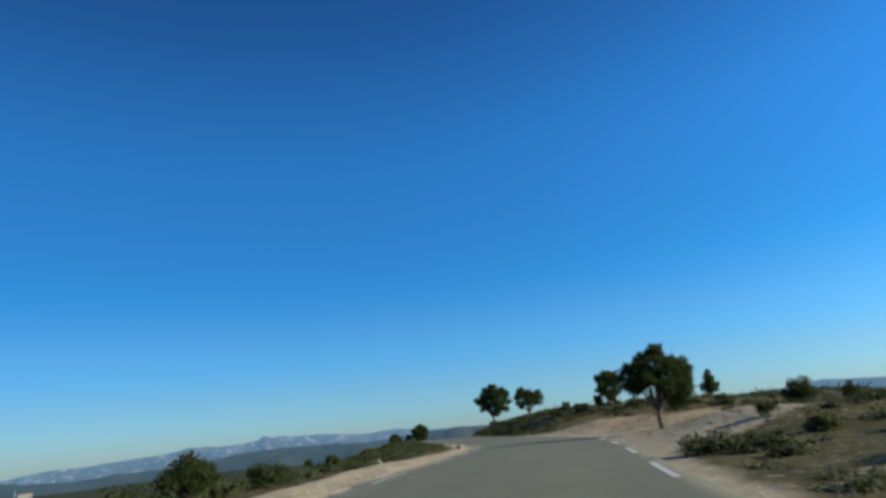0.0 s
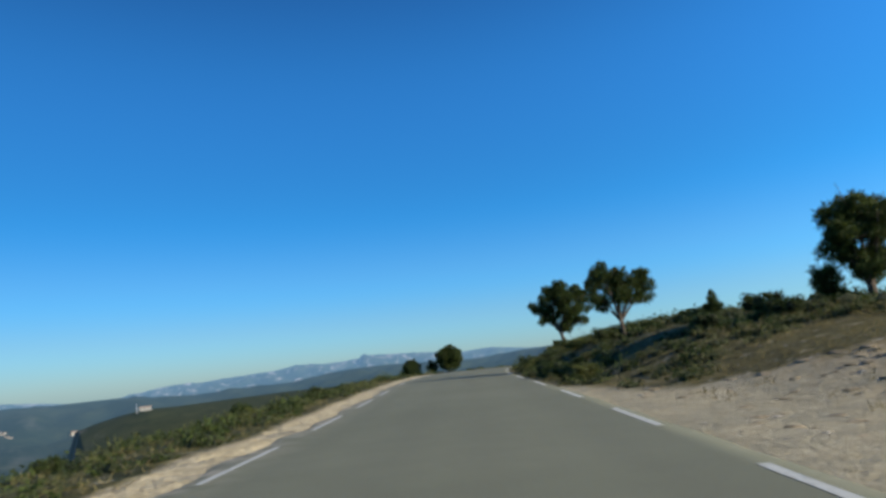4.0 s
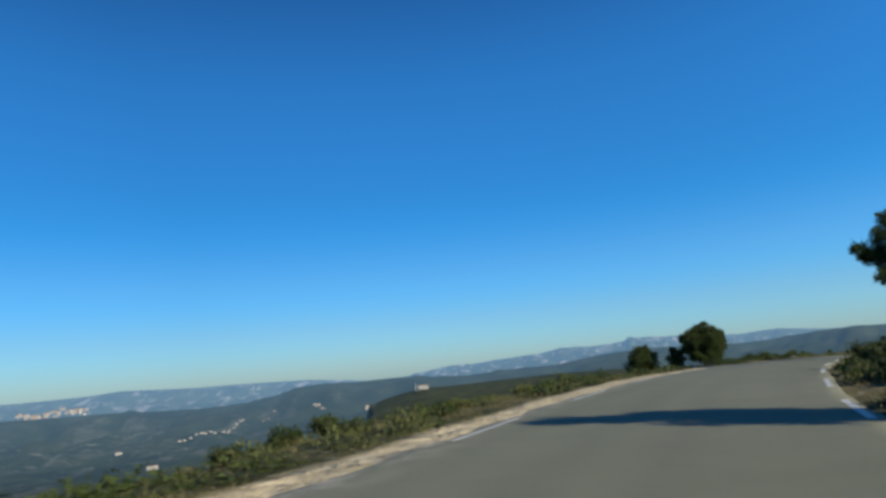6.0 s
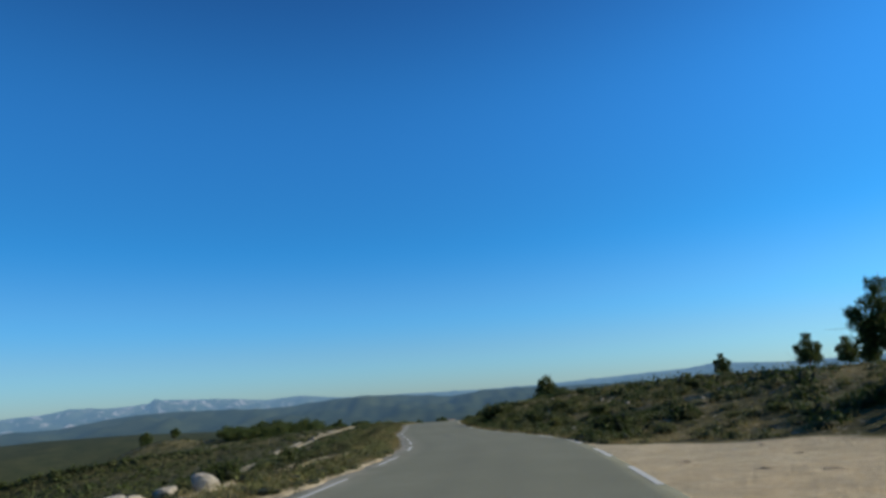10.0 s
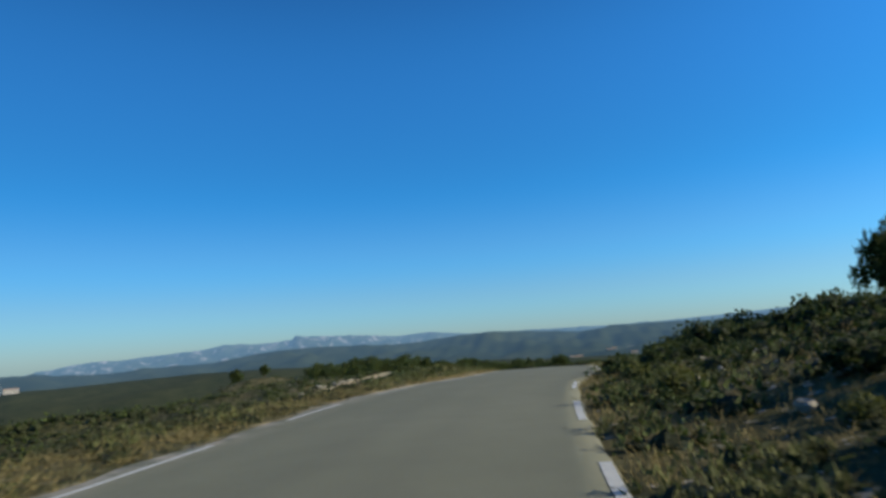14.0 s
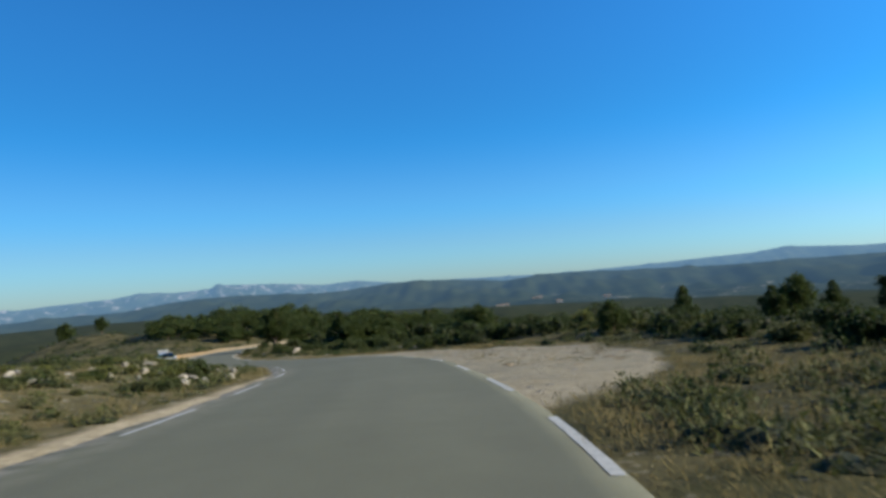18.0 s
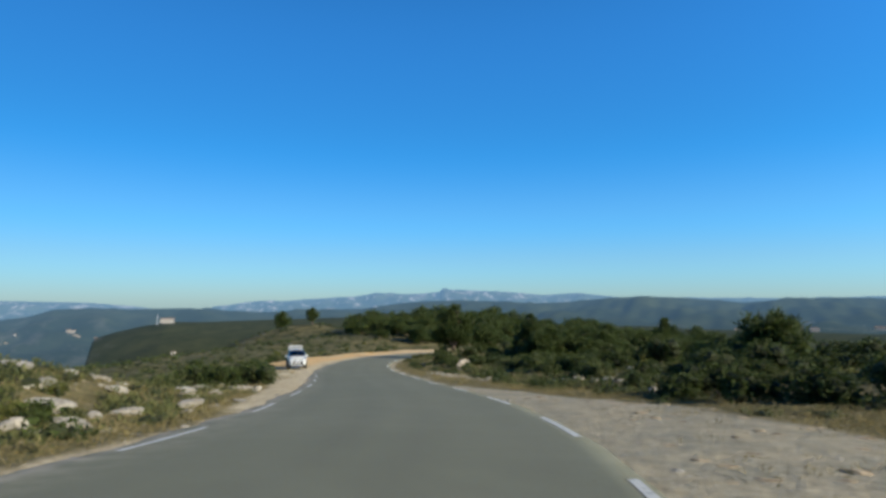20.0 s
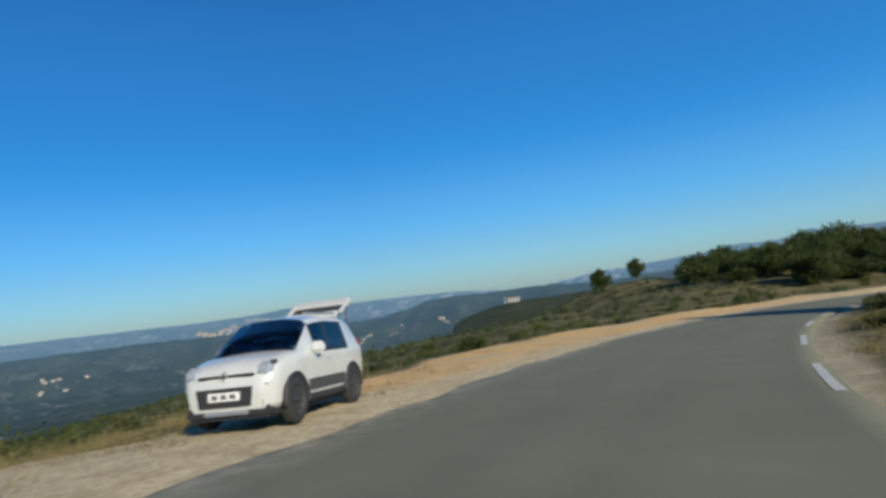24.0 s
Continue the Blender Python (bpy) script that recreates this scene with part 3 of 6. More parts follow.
def build_stain(parent, run, off, length, width):
    """A dark old patch in the asphalt with an uneven outline."""
    n = 14
    verts = [on_road(run, off) + np.array([0, 0, 0.004])]
    for k in range(n):
        a, q = 2 * math.pi * k / n, 1 + 0.18 * math.sin(3.1 * k) + 0.1 * math.sin(7.3 * k + run)
        verts.append(on_road(run + 0.5 * length * q * math.sin(a), off + 0.5 * width * q * math.cos(a)) + np.array([0, 0, 0.004]))
    ob = mesh_object("patch", verts, [(0, 1 + k, 1 + (k + 1) % n) for k in range(n)], TAR)
    ob.parent = parent
    ob["label"] = "dark tar patch"
    return ob


for run, off, length, width in ((195.4, -0.67, 0.9, 0.36), (192.8, -0.64, 1.0, 0.34)):
    build_stain(road, run, off, length, width)

# ---------------------------------------------------------------- distant country
ORIGIN = (50.0, 150.0)
# rows of bearing (degrees to the left of the massif's peak) and elevation (degrees) for the crest lines
CREST_MASSIF = [(-75, 0.9), (-60, 1.0), (-52, 0.95), (-49, 1.15), (-47, 1.3), (-45, 1.0), (-41, 0.85), (-36, 0.62), (-31, 0.45), (-27, 0.40), (-23, 0.45), (-19, 0.48), (-15, 0.5), (-13, 0.72), (-11.4, 0.9), (-10, 0.82), (-8.5, 0.72),
    (-6, 0.95), (-3, 1.12), (-1.2, 1.2), (-0.3, 1.22), (0.1, 1.34), (0.35, 1.30), (0.6, 1.02), (2, 0.88), (3.5, 0.82), (5, 0.86), (6.2, 0.95), (6.8, 0.80), (8, 0.62), (10, 0.48), (12.5, 0.35), (14, 0.18), (16, 0.22), (17.2, 0.10), (18.5, -0.12), (20.5, -0.45), (23, -0.6), (26, -0.2),
    (29, 0.05), (32, 0.12), (35, 0.18), (38, 0.18), (41, 0.3), (43.6, 0.42), (46, 0.22), (50, 0.12), (56, 0.2), (66, 0.3), (80, 0.3)]
CREST_MIDDLE = [(-75, 0.2), (-50, 0.25), (-43, 0.15), (-36, 0.22), (-32, 0.38), (-29.5, 0.40), (-26.5, 0.22), (-24.5, 0.02), (-22, 0.25), (-19, 0.48), (-16.7, 0.55), (-14, 0.42), (-11, 0.1), (-8, -0.02), (-5, 0.12), (-2, 0.25), (1, 0.20), (4, -0.1), (7, -0.5), (11, -0.62), (15, -0.75), (19, -0.6), (21, -0.42), (24, -0.45),
    (26, -0.5), (28.5, -0.42), (30.5, -0.5), (32, -1.0), (35, -1.6), (40, -1.5), (46, -1.2), (55, -1.0), (80, -1.0)]
CREST_NEAR = [(-75, -3.0), (-40, -2.4), (-20, -2.1), (-6, -1.7), (2, -1.35), (8, -1.3), (14, -1.5), (18, -1.62), (20.6, -1.60), (22.5, -1.9), (24.2, -2.3), (25.6, -2.75), (26.2, -5.5), (30, -7.5), (50, -8), (80, -8)]


def far_height(az, r):
    """Height of the distant land by bearing and distance."""
    e = [np.interp(az, [a for a, _ in rows], [b for _, b in rows]) for rows in (CREST_MASSIF, CREST_MIDDLE, CREST_NEAR)]
    x, y = -r * np.sin(np.radians(az)), r * np.cos(np.radians(az))
    floor = np.interp(az, [-75, -30, -5, 18, 26, 34, 80], [-85, -85, -80, -120, -170, -180, -180]) + 9 * ripple(x, y, 210)
    relief = ripple(x, y, 62, 1.3) + 0.6 * ripple(x, y, 27, 2.2)
    out = floor + 3 * relief
    for el, rk, w, rough in ((e[0], 4500.0, 620.0, 44.0), (e[1], 2700.0, 480.0, 46.0), (e[2], 1230.0, 330.0, 12.0)):
        top = rk * np.tan(np.radians(el))
        k = np.exp(-np.abs((r - rk) / w) ** 1.7)
        out = np.maximum(out, floor + (top - floor) * k + rough * relief * np.clip(np.abs(r - rk) / w, 0, 1) * k)
    return out


def build_far():
    az = np.radians(np.concatenate([np.arange(-75, -56, 1.0), np.arange(-56, 62, 0.16), np.arange(62, 81, 1.0)]))
    rr = np.concatenate([np.arange(330, 900, 38), np.arange(900, 1700, 26), np.arange(1700, 3200, 42), np.arange(3200, 4560, 36), [4620, 4700]])
    a, r = np.meshgrid(az, rr, indexing="ij")
    z = far_height(np.degrees(a), r)
    x, y = ORIGIN[0] - r * np.sin(a), ORIGIN[1] + r * np.cos(a)
    near = 1 - step(r, 330, 620)
    z = z * (1 - near) + np.minimum(z, height(x, y) - 3.0) * near
    # Strength of the imitated haze, rising with distance from ORIGIN.
    haze_glow = np.clip((r - 600) / 3900.0, 0, 1) ** 1.3
    d = np.degrees(a)
    bare = step(r, 3300, 3900) * np.interp(d, [-60, -15, -9, -4, 20, 60], [0.1, 0.15, 0.5, 1.0, 1.0, 0.4]) + 0.5 * (np.abs(d - 25) < 3) * (np.abs(r - 1250) < 160) + 0.2 * step(d, 24, 30) * step(-r, -2900, -2300)
    fields = step(d, 24, 34) * (z < -120) * 0.75 + (d < -18) * (z < -60) * 0.8 * step(r, 1300, 1800)
    ob = mesh_object("backdrop", np.stack([x, y, z], -1).reshape(-1, 3), grid_faces(len(az), len(rr)), FAR, attrs=dict(haze_glow=haze_glow.ravel(), close=(1 - step(r, 1100, 1500)).ravel(), bare=bare.ravel(), fields=fields.ravel()))
    return tagged(ob, "distant blue wooded hills and pale limestone massif", "hills", kind="structure")


backdrop = build_far()

# ---------------------------------------------------------------- plants
def part(name, me, parent=None, label=""):
    ob = new(name, me)
    if parent:
        ob.parent = parent
    if label:
        ob["label"] = label
    return ob


def mesh_data(name, verts, faces, mat, smooth=False):
    me = bpy.data.meshes.new(name)
    me.from_pydata(verts if isinstance(verts, list) else verts.tolist(), [], faces if isinstance(faces, list) else faces.tolist())
    me.materials.append(mat)
    if smooth:
        me.polygons.foreach_set("use_smooth", np.full(len(me.polygons), True))
    me.update()
    return me


def blades(rng, centres, outward, per, length, width, spread):
    """Small pointed leaves or needle sprays: `per` triangles at each centre, fanning out along its outward direction."""
    n = len(centres)
    c = np.repeat(centres, per, 0)
    d = np.repeat(outward, per, 0) + rng.normal(0, spread, (n * per, 3))
    d /= np.linalg.norm(d, axis=1)[:, None] + 1e-9
    side = np.cross(d, rng.normal(0, 1, (n * per, 3)))
    side /= np.linalg.norm(side, axis=1)[:, None] + 1e-9
    ln = length * rng.uniform(0.6, 1.35, (n * per, 1))
    w = width * rng.uniform(0.7, 1.3, (n * per, 1))
    base = c + rng.normal(0, length * 0.25, (n * per, 3))
    v = np.stack([base - side * w, base + side * w, base + d * ln], 1).reshape(-1, 3)
    return v, np.arange(len(v)).reshape(-1, 3)


def ball(rounds):
    """A small triangulated sphere as arrays."""
    bm = bmesh.new()
    bmesh.ops.create_icosphere(bm, subdivisions=rounds, radius=1.0)
    v, f = np.array([tuple(p.co) for p in bm.verts]), np.array([[p.index for p in q.verts] for q in bm.faces])
    bm.free()
    return v, f


def cores(rng, lobes, share, flat, rounds=2):
    """The dense insides of a shrub's lobes, coloured dark for inner shade: lumpy masses of twigs and leaves below the
    outer leaves.
    """
    bv, bf = ball(rounds)
    vs, fs = [], []
    for k, (x, y, z, r) in enumerate(lobes):
        vs.append(bv * (r * share * rng.uniform(0.6, 1.2, (len(bv), 1))) * np.array([1, 1, flat]) + np.array([x, y, z]))
        fs.append(bf + k * len(bv))
    return np.vstack(vs), np.vstack(fs)


def joined(*parts):
    o, vs, fs = 0, [], []
    for v, f in parts:
        vs.append(v)
        fs.append(f + o)
        o += len(v)
    return np.vstack(vs), np.vstack(fs)


def lobe_points(rng, lobes, density, flat=0.8, lumpy=1.0):
    """Points in the outer shells of the lobes of a crown, with their outward directions."""
    pts, outs = [], []
    for x, y, z, r in lobes:
        n = max(5, int(density * r * r))
        d = rng.normal(0, 1, (n, 3))
        d /= np.linalg.norm(d, axis=1)[:, None]
        lump = 1 + lumpy * (0.20 * np.sin(d[:, 0] * 5 + x * 9) * np.sin(d[:, 1] * 6 + y * 7) + 0.14 * np.sin(d[:, 2] * 9 + z * 5 + d[:, 0] * 4))
        rad = r * lump * rng.uniform(0.55, 1.04, n) ** 0.6
        p = d * rad[:, None] * np.array([1, 1, flat]) + np.array([x, y, z])
        pts.append(p)
        o = d + np.array([0, 0, 0.35])
        outs.append(o / np.linalg.norm(o, axis=1)[:, None])
    return np.vstack(pts), np.vstack(outs)


def tube(path, radii, sides=7, rng=None):
    """A tapered limb along a list of points."""
    path = [Vector(p) for p in path]
    verts, faces = [], []
    for i, p in enumerate(path):
        d = (path[min(i + 1, len(path) - 1)] - path[max(i - 1, 0)]).normalized()
        u = d.orthogonal().normalized()
        w = d.cross(u)
        for k in range(sides):
            a = 2 * math.pi * k / sides
            q = p + (u * math.cos(a) + w * math.sin(a)) * radii[i] * (1 + (rng.uniform(-0.12, 0.12) if rng is not None else 0))
            verts.append(tuple(q))
    for i in range(len(path) - 1):
        for k in range(sides):
            a, b = i * sides + k, i * sides + (k + 1) % sides
            faces.append((a, b, b + sides, a + sides))
    faces.append(tuple(range((len(path) - 1) * sides, len(path) * sides)))
    return verts, faces


def pine_meshes(seed, high, lobes, lean=(0.0, 0.0), fork=0.25, girth=0.05, density=900, spray=0.2, fill=1.12):
    """Trunk-with-limbs and crown meshes of an Aleppo pine. Lobes are (x, y, z, radius) as shares of the height."""
    rng = np.random.default_rng(seed)
    L = np.array(lobes, float) * high
    L[:, 3] *= fill
    verts, faces = [], []

    def add(vf):
        o = len(verts)
        verts.extend(vf[0])
        faces.extend(tuple(i + o for i in f) for f in vf[1])

    tops = L[np.argsort(L[:, 2])]
    crown_mid = L[:, :3].mean(0)
    knee = np.array([lean[0] * 0.4 * high, lean[1] * 0.4 * high, fork * high])
    add(tube([(0, 0, -0.25), (0.02 * high, 0, 0.02 * high), tuple(knee * np.array([0.6, 0.6, 0.55])), tuple(knee)], [girth * high * 1.35, girth * high, girth * high * 0.85, girth * high * 0.75], 8, rng))
    for x, y, z, r in tops:
        end = np.array([x, y, z])
        mid = knee + (end - knee) * 0.5 + np.array([0, 0, 0.05 * high]) + rng.normal(0, 0.02 * high, 3)
        add(tube([tuple(knee - np.array([0, 0, 0.03 * high])), tuple(mid), tuple(end + np.array([0, 0, r * 0.2]))], [girth * high * 0.5, girth * high * 0.3, girth * high * 0.1], 5, rng))
        for _ in range(3):
            tip = end + rng.normal(0, 1, 3) * r * 0.7
            add(tube([tuple(mid * 0.5 + end * 0.5), tuple(tip)], [girth * high * 0.16, girth * high * 0.05], 4, rng))
    # lobes of needles, each broken up into smaller clumps
    clumps = []
    for x, y, z, r in L:
        clumps.append((x, y, z, r * 0.60))
        for _ in range(17):
            d = rng.normal(0, 1, 3)
            d /= np.linalg.norm(d)
            d[2] = d[2] * 0.75 + 0.12
            q = rng.uniform(0.62, 0.98)
            clumps.append((x + d[0] * r * q, y + d[1] * r * q, z + d[2] * r * q * 0.9, r * rng.uniform(0.17, 0.36)))
    pts, outs = lobe_points(rng, clumps, density * 1.15, 0.95)
    outs = outs + np.array([0, 0, 0.35])
    v, f = blades(rng, pts, outs, 5, spray, spray * 0.12, 0.5)
    return mesh_data("trunk", verts, faces, BARK, True), mesh_data("crown", v, f, PINE)


def pine(label, x, y, meshes, turn=0.0, size=1.0, group="", name="pine_tree", dz=0.0, squash=1.0, spread=1.0):
    ob = new(name)
    ob.matrix_world = Matrix.LocRotScale((x, y, float(height(x, y)) + dz), Euler((0, 0, turn)), (size * spread, size * spread, size * squash))
    part("trunk", meshes[0], ob, "rough grey-brown bark")
    part("crown", meshes[1], ob, "dark green needles")
    return tagged(ob, label, "tree", group)


# the lone pines beside the road
WIDE = [(-0.29, 0.0, 0.66, 0.12), (-0.22, 0.05, 0.52, 0.11), (-0.14, -0.04, 0.70, 0.13), (0.02, 0.0, 0.80, 0.15), (0.10, 0.05, 0.90, 0.12), (0.26, 0.0, 0.72, 0.15), (0.38, 0.05, 0.62, 0.13), (0.14, -0.1, 0.62, 0.15),
        (0.30, -0.05, 0.48, 0.14), (0.40, 0.1, 0.40, 0.11), (0.0, 0.2, 0.60, 0.15), (-0.18, 0.18, 0.52, 0.12), (0.18, 0.2, 0.40, 0.14), (0.30, 0.22, 0.28, 0.12), (-0.10, -0.18, 0.56, 0.10), (0.10, -0.2, 0.46, 0.10)]
pine("broad dark green pine on the gravel shoulder", 18.85, 28.1, pine_meshes(11, 4.1, WIDE, (0.03, 0), 0.22, 0.034, 760, 0.15), -0.33)
TALL = [(0.0, 0.0, 0.84, 0.15), (-0.18, 0.05, 0.78, 0.13), (0.17, 0.0, 0.80, 0.14), (-0.25, -0.05, 0.62, 0.13), (0.24, 0.02, 0.64, 0.14), (0.02, -0.15, 0.66, 0.17), (0.0, 0.16, 0.62, 0.17), (-0.15, 0.1, 0.48, 0.14), (0.17, -0.05, 0.48, 0.15), (0.0, 0.0, 0.40, 0.15), (-0.08, -0.1, 0.30, 0.10), (0.10, 0.08, 0.28, 0.10)]
pine("upright dense pine at the back of the gravel", 35.7, 61.3, pine_meshes(12, 4.25, TALL, (0.0, 0.0), 0.2, 0.04, 620, 0.16), 0.2, dz=-0.3)
pine("small pine growing close to a taller one", 34.9, 62.4, pine_meshes(21, 2.1, [(0.0, 0.0, 0.70, 0.2), (-0.16, 0.0, 0.56, 0.18), (0.18, 0.05, 0.52, 0.18), (0.0, -0.1, 0.40, 0.2)], (0, 0), 0.2, 0.04, 620, 0.15), 1.0, dz=-0.3)
FAN = [(0.0, 0.0, 0.72, 0.16), (0.04, 0.0, 0.88, 0.09), (-0.12, 0.05, 0.80, 0.10), (0.22, 0.0, 0.76, 0.13), (0.34, 0.05, 0.66, 0.12), (0.36, 0.0, 0.50, 0.11), (-0.22, 0.0, 0.66, 0.11), (-0.28, 0.05, 0.52, 0.09), (-0.42, 0.0, 0.60, 0.055), (-0.36, 0.02, 0.54, 0.06), (-0.30, -0.05, 0.36, 0.07), (-0.14, 0.0, 0.44, 0.13),
       (0.10, -0.15, 0.50, 0.15), (0.18, 0.1, 0.38, 0.13), (0.0, 0.18, 0.56, 0.14), (0.06, 0.0, 0.28, 0.11), (0.30, -0.04, 0.34, 0.09), (0.04, -0.18, 0.66, 0.13)]
pine("leaning pine above the road bank", 38.4, 104.6, pine_meshes(13, 7.0, FAN, (-0.06, 0.0), 0.2, 0.03, 520, 0.18), 0.0, dz=0.15)
TWIN = [(0.06, 0.03, 0.78, 0.14), (-0.22, 0.0, 0.84, 0.14), (-0.12, 0.05, 0.70, 0.16), (-0.34, 0.05, 0.66, 0.12), (-0.30, 0.0, 0.50, 0.11), (0.02, 0.1, 0.62, 0.16), (0.0, -0.1, 0.48, 0.13), (0.22, 0.0, 0.66, 0.13), (0.36, 0.02, 0.80, 0.11), (0.42, 0.0, 0.64, 0.13), (0.38, 0.05, 0.48, 0.11), (0.20, -0.05, 0.48, 0.12), (-0.18, 0.12, 0.40, 0.10)]
pine("spreading two-headed pine on the shrubby bank", 31.0, 72.2, pine_meshes(14, 3.75, TWIN, (0.0, 0.0), 0.2, 0.034, 720, 0.15), 0.0, dz=0.05)
BUSHY = [(0.06, 0.0, 0.86, 0.13), (-0.06, 0.05, 0.76, 0.15), (0.20, 0.0, 0.74, 0.15), (-0.30, 0.0, 0.66, 0.16), (-0.42, 0.05, 0.60, 0.12), (0.40, 0.0, 0.66, 0.14), (0.50, 0.05, 0.56, 0.12), (-0.18, -0.15, 0.54, 0.18), (0.12, -0.2, 0.54, 0.20), (0.34, -0.1, 0.46, 0.18), (0.0, 0.25, 0.55, 0.2), (-0.32, 0.1, 0.42, 0.16), (0.44, 0.1, 0.36, 0.15),
         (0.0, 0.0, 0.36, 0.22), (-0.22, -0.05, 0.26, 0.17), (0.26, 0.0, 0.24, 0.19), (0.05, -0.1, 0.18, 0.2), (0.3, 0.2, 0.6, 0.15), (-0.1, 0.3, 0.34, 0.18)]
pine("bushy young pine at the edge of the drop", 27.75, 115.05, pine_meshes(15, 3.4, BUSHY, (0, 0), 0.15, 0.04, 800, 0.15), 0.2, spread=0.86, squash=0.96)
pine("low dark pine beside a bushy young one", 25.9, 115.8, pine_meshes(22, 1.9, [(0.0, 0.0, 0.6, 0.26), (-0.26, 0.0, 0.5, 0.2), (0.24, 0.05, 0.46, 0.2), (0.0, -0.1, 0.3, 0.24), (-0.1, 0.0, 0.82, 0.12)], (0, 0), 0.15, 0.04, 620, 0.14), 0.6)
pine("small rounded pine below the verge", 23.4, 116.4, pine_meshes(16, 2.7, [(0.06, 0, 0.74, 0.2), (-0.16, 0.1, 0.56, 0.22), (0.22, 0, 0.54, 0.22), (0.0, -0.2, 0.44, 0.24), (-0.3, 0.0, 0.30, 0.18), (0.24, 0.1, 0.28, 0.2), (0.0, 0.1, 0.24, 0.24)], (0, 0), 0.15, 0.045, 520, 0.16), 0.0)
ROUND = pine_meshes(17, 2.4, [(0, 0, 0.66, 0.32), (-0.3, 0.1, 0.42, 0.28), (0.3, 0, 0.45, 0.30), (0.0, -0.25, 0.32, 0.28), (0.05, 0.3, 0.38, 0.26)], (0, 0), 0.15, 0.045, 420, 0.17)
YOUNG = pine_meshes(18, 4.2, [(0, 0, 0.86, 0.10), (0.02, 0, 0.68, 0.16), (-0.14, 0.05, 0.5, 0.17), (0.16, 0.02, 0.48, 0.17), (0.0, -0.14, 0.38, 0.18), (0.02, 0.16, 0.34, 0.18), (-0.2, 0, 0.26, 0.15), (0.22, 0, 0.24, 0.15), (0.28, 0, 0.58, 0.07), (-0.24, 0, 0.62, 0.08)], (0, 0), 0.15, 0.03, 300, 0.2)
WOOD = []
for k in range(6):
    shape = np.random.default_rng(300 + k)
    crown = [(0.05 * (k - 2), 0.0, 0.80, 0.15 + 0.02 * (k % 3)), (-0.2, 0.05, 0.56, 0.22), (0.22, -0.04, 0.54, 0.22), (0.0, 0.22, 0.50, 0.2), (0.0, -0.22, 0.44, 0.22), (0.16, 0.14, 0.26, 0.2), (-0.18, -0.1, 0.24, 0.2), (0.0, 0.05, 0.62, 0.2)]
    crown = [(a + shape.normal(0, 0.06), b + shape.normal(0, 0.06), c + shape.normal(0, 0.05), d * shape.uniform(0.8, 1.25)) for a, b, c, d in crown]
    WOOD.append(pine_meshes(30 + k, 4.2, crown, (0.0, 0.0), 0.18, 0.035, 20, 0.46))
for x, y, s, what in ((1.9, 61.7, 1.0, "small pine on the slope below the verge"), (-2.4, 25.2, 0.8, "low young pine below the verge"), (42.2, 42.9, 1.0, "small pine behind the roadside shrubs"), (81.2, 185.1, 1.5, "small dark pine on the stony rise"), (99.0, 206.0, 1.1, "small dark pine on the stony rise"),
                      (9.3, 88.0, 0.7, "low young pine below the verge")):
    pine(what, x, y, ROUND, x, s, spread=0.64 if s > 1.2 else 1.0)
for x, y, s in ((67.3, 134.5, 1.02), (70.3, 140.8, 0.5), (67.0, 144.0, 0.34), (69.5, 138.0, 0.4), (73.0, 139.0, 0.42), (52.0, 47.0, 0.55), (33.0, 67.0, 0.3), (46.5, 64.5, 0.95), (50.5, 64.0, 0.8)):
    pine("slim pointed young pine among low shrubs", x, y, YOUNG, y, s, "young pines")
for x, y, s in ((94.5, 327.0, 0.95), (127.0, 331.9, 1.2), (107.5, 278.4, 0.8)):
    pine("dense green pine among the roadside scrub", x, y, WOOD[int(x) % 3], x, s, "roadside pines", squash=1.0)
ROUGH = pine_meshes(19, 4.6, [(0.0, 0.0, 0.86, 0.12), (-0.08, 0.05, 0.70, 0.16), (0.13, 0.0, 0.66, 0.17), (-0.17, -0.05, 0.50, 0.18), (0.16, 0.08, 0.46, 0.19), (0.0, -0.16, 0.40, 0.2), (0.24, -0.04, 0.56, 0.12), (-0.24, 0.05, 0.34, 0.16), (0.22, 0.02, 0.26, 0.17), (0.0, 0.1, 0.24, 0.2), (0.04, 0.0, 0.96, 0.07)], (0, 0), 0.15, 0.035, 330, 0.2)
for x, y, s, turn in ((90.8, 323.0, 1.25, 0.4), (97.8, 303.2, 0.84, 2.2), (107.5, 296.0, 0.8, 4.0)):
    pine("tall ragged pine standing above the scrub", x, y, ROUGH, turn, s, "roadside pines", spread=1.25 if y > 310 else 1.0)
# a loose row of pines beyond the meadow, and the two on the ridge
for k, (deg, dist, s) in enumerate(((-30.8, 52, 0.62), (-35.0, 50, 0.75), (-40.5, 55, 0.7), (-42.0, 58, 0.85), (-43.8, 56, 0.7), (-46.8, 54, 0.95), (-49.2, 57, 0.8), (-51.5, 52, 0.9), (-53.5, 55, 0.8), (-56, 50, 0.95), (-59, 54, 0.9), (-62, 48, 0.9))):
    x, y = 78.4 - dist * math.sin(radians(deg)), 206.7 + dist * math.cos(radians(deg))
    pine("slim pine in a row beyond the dry meadow", x, y, (YOUNG, WOOD[k % 3])[k % 3 == 0], k, 0.76 * s, "meadow pines")
for x, y in ((32.9, 461.4), (45.5, 450.2)):
    pine("round pine standing alone on the ridge", x, y, WOOD[0], x, 1.65 if x < 40 else 1.2, "ridge pines", dz=0.0)
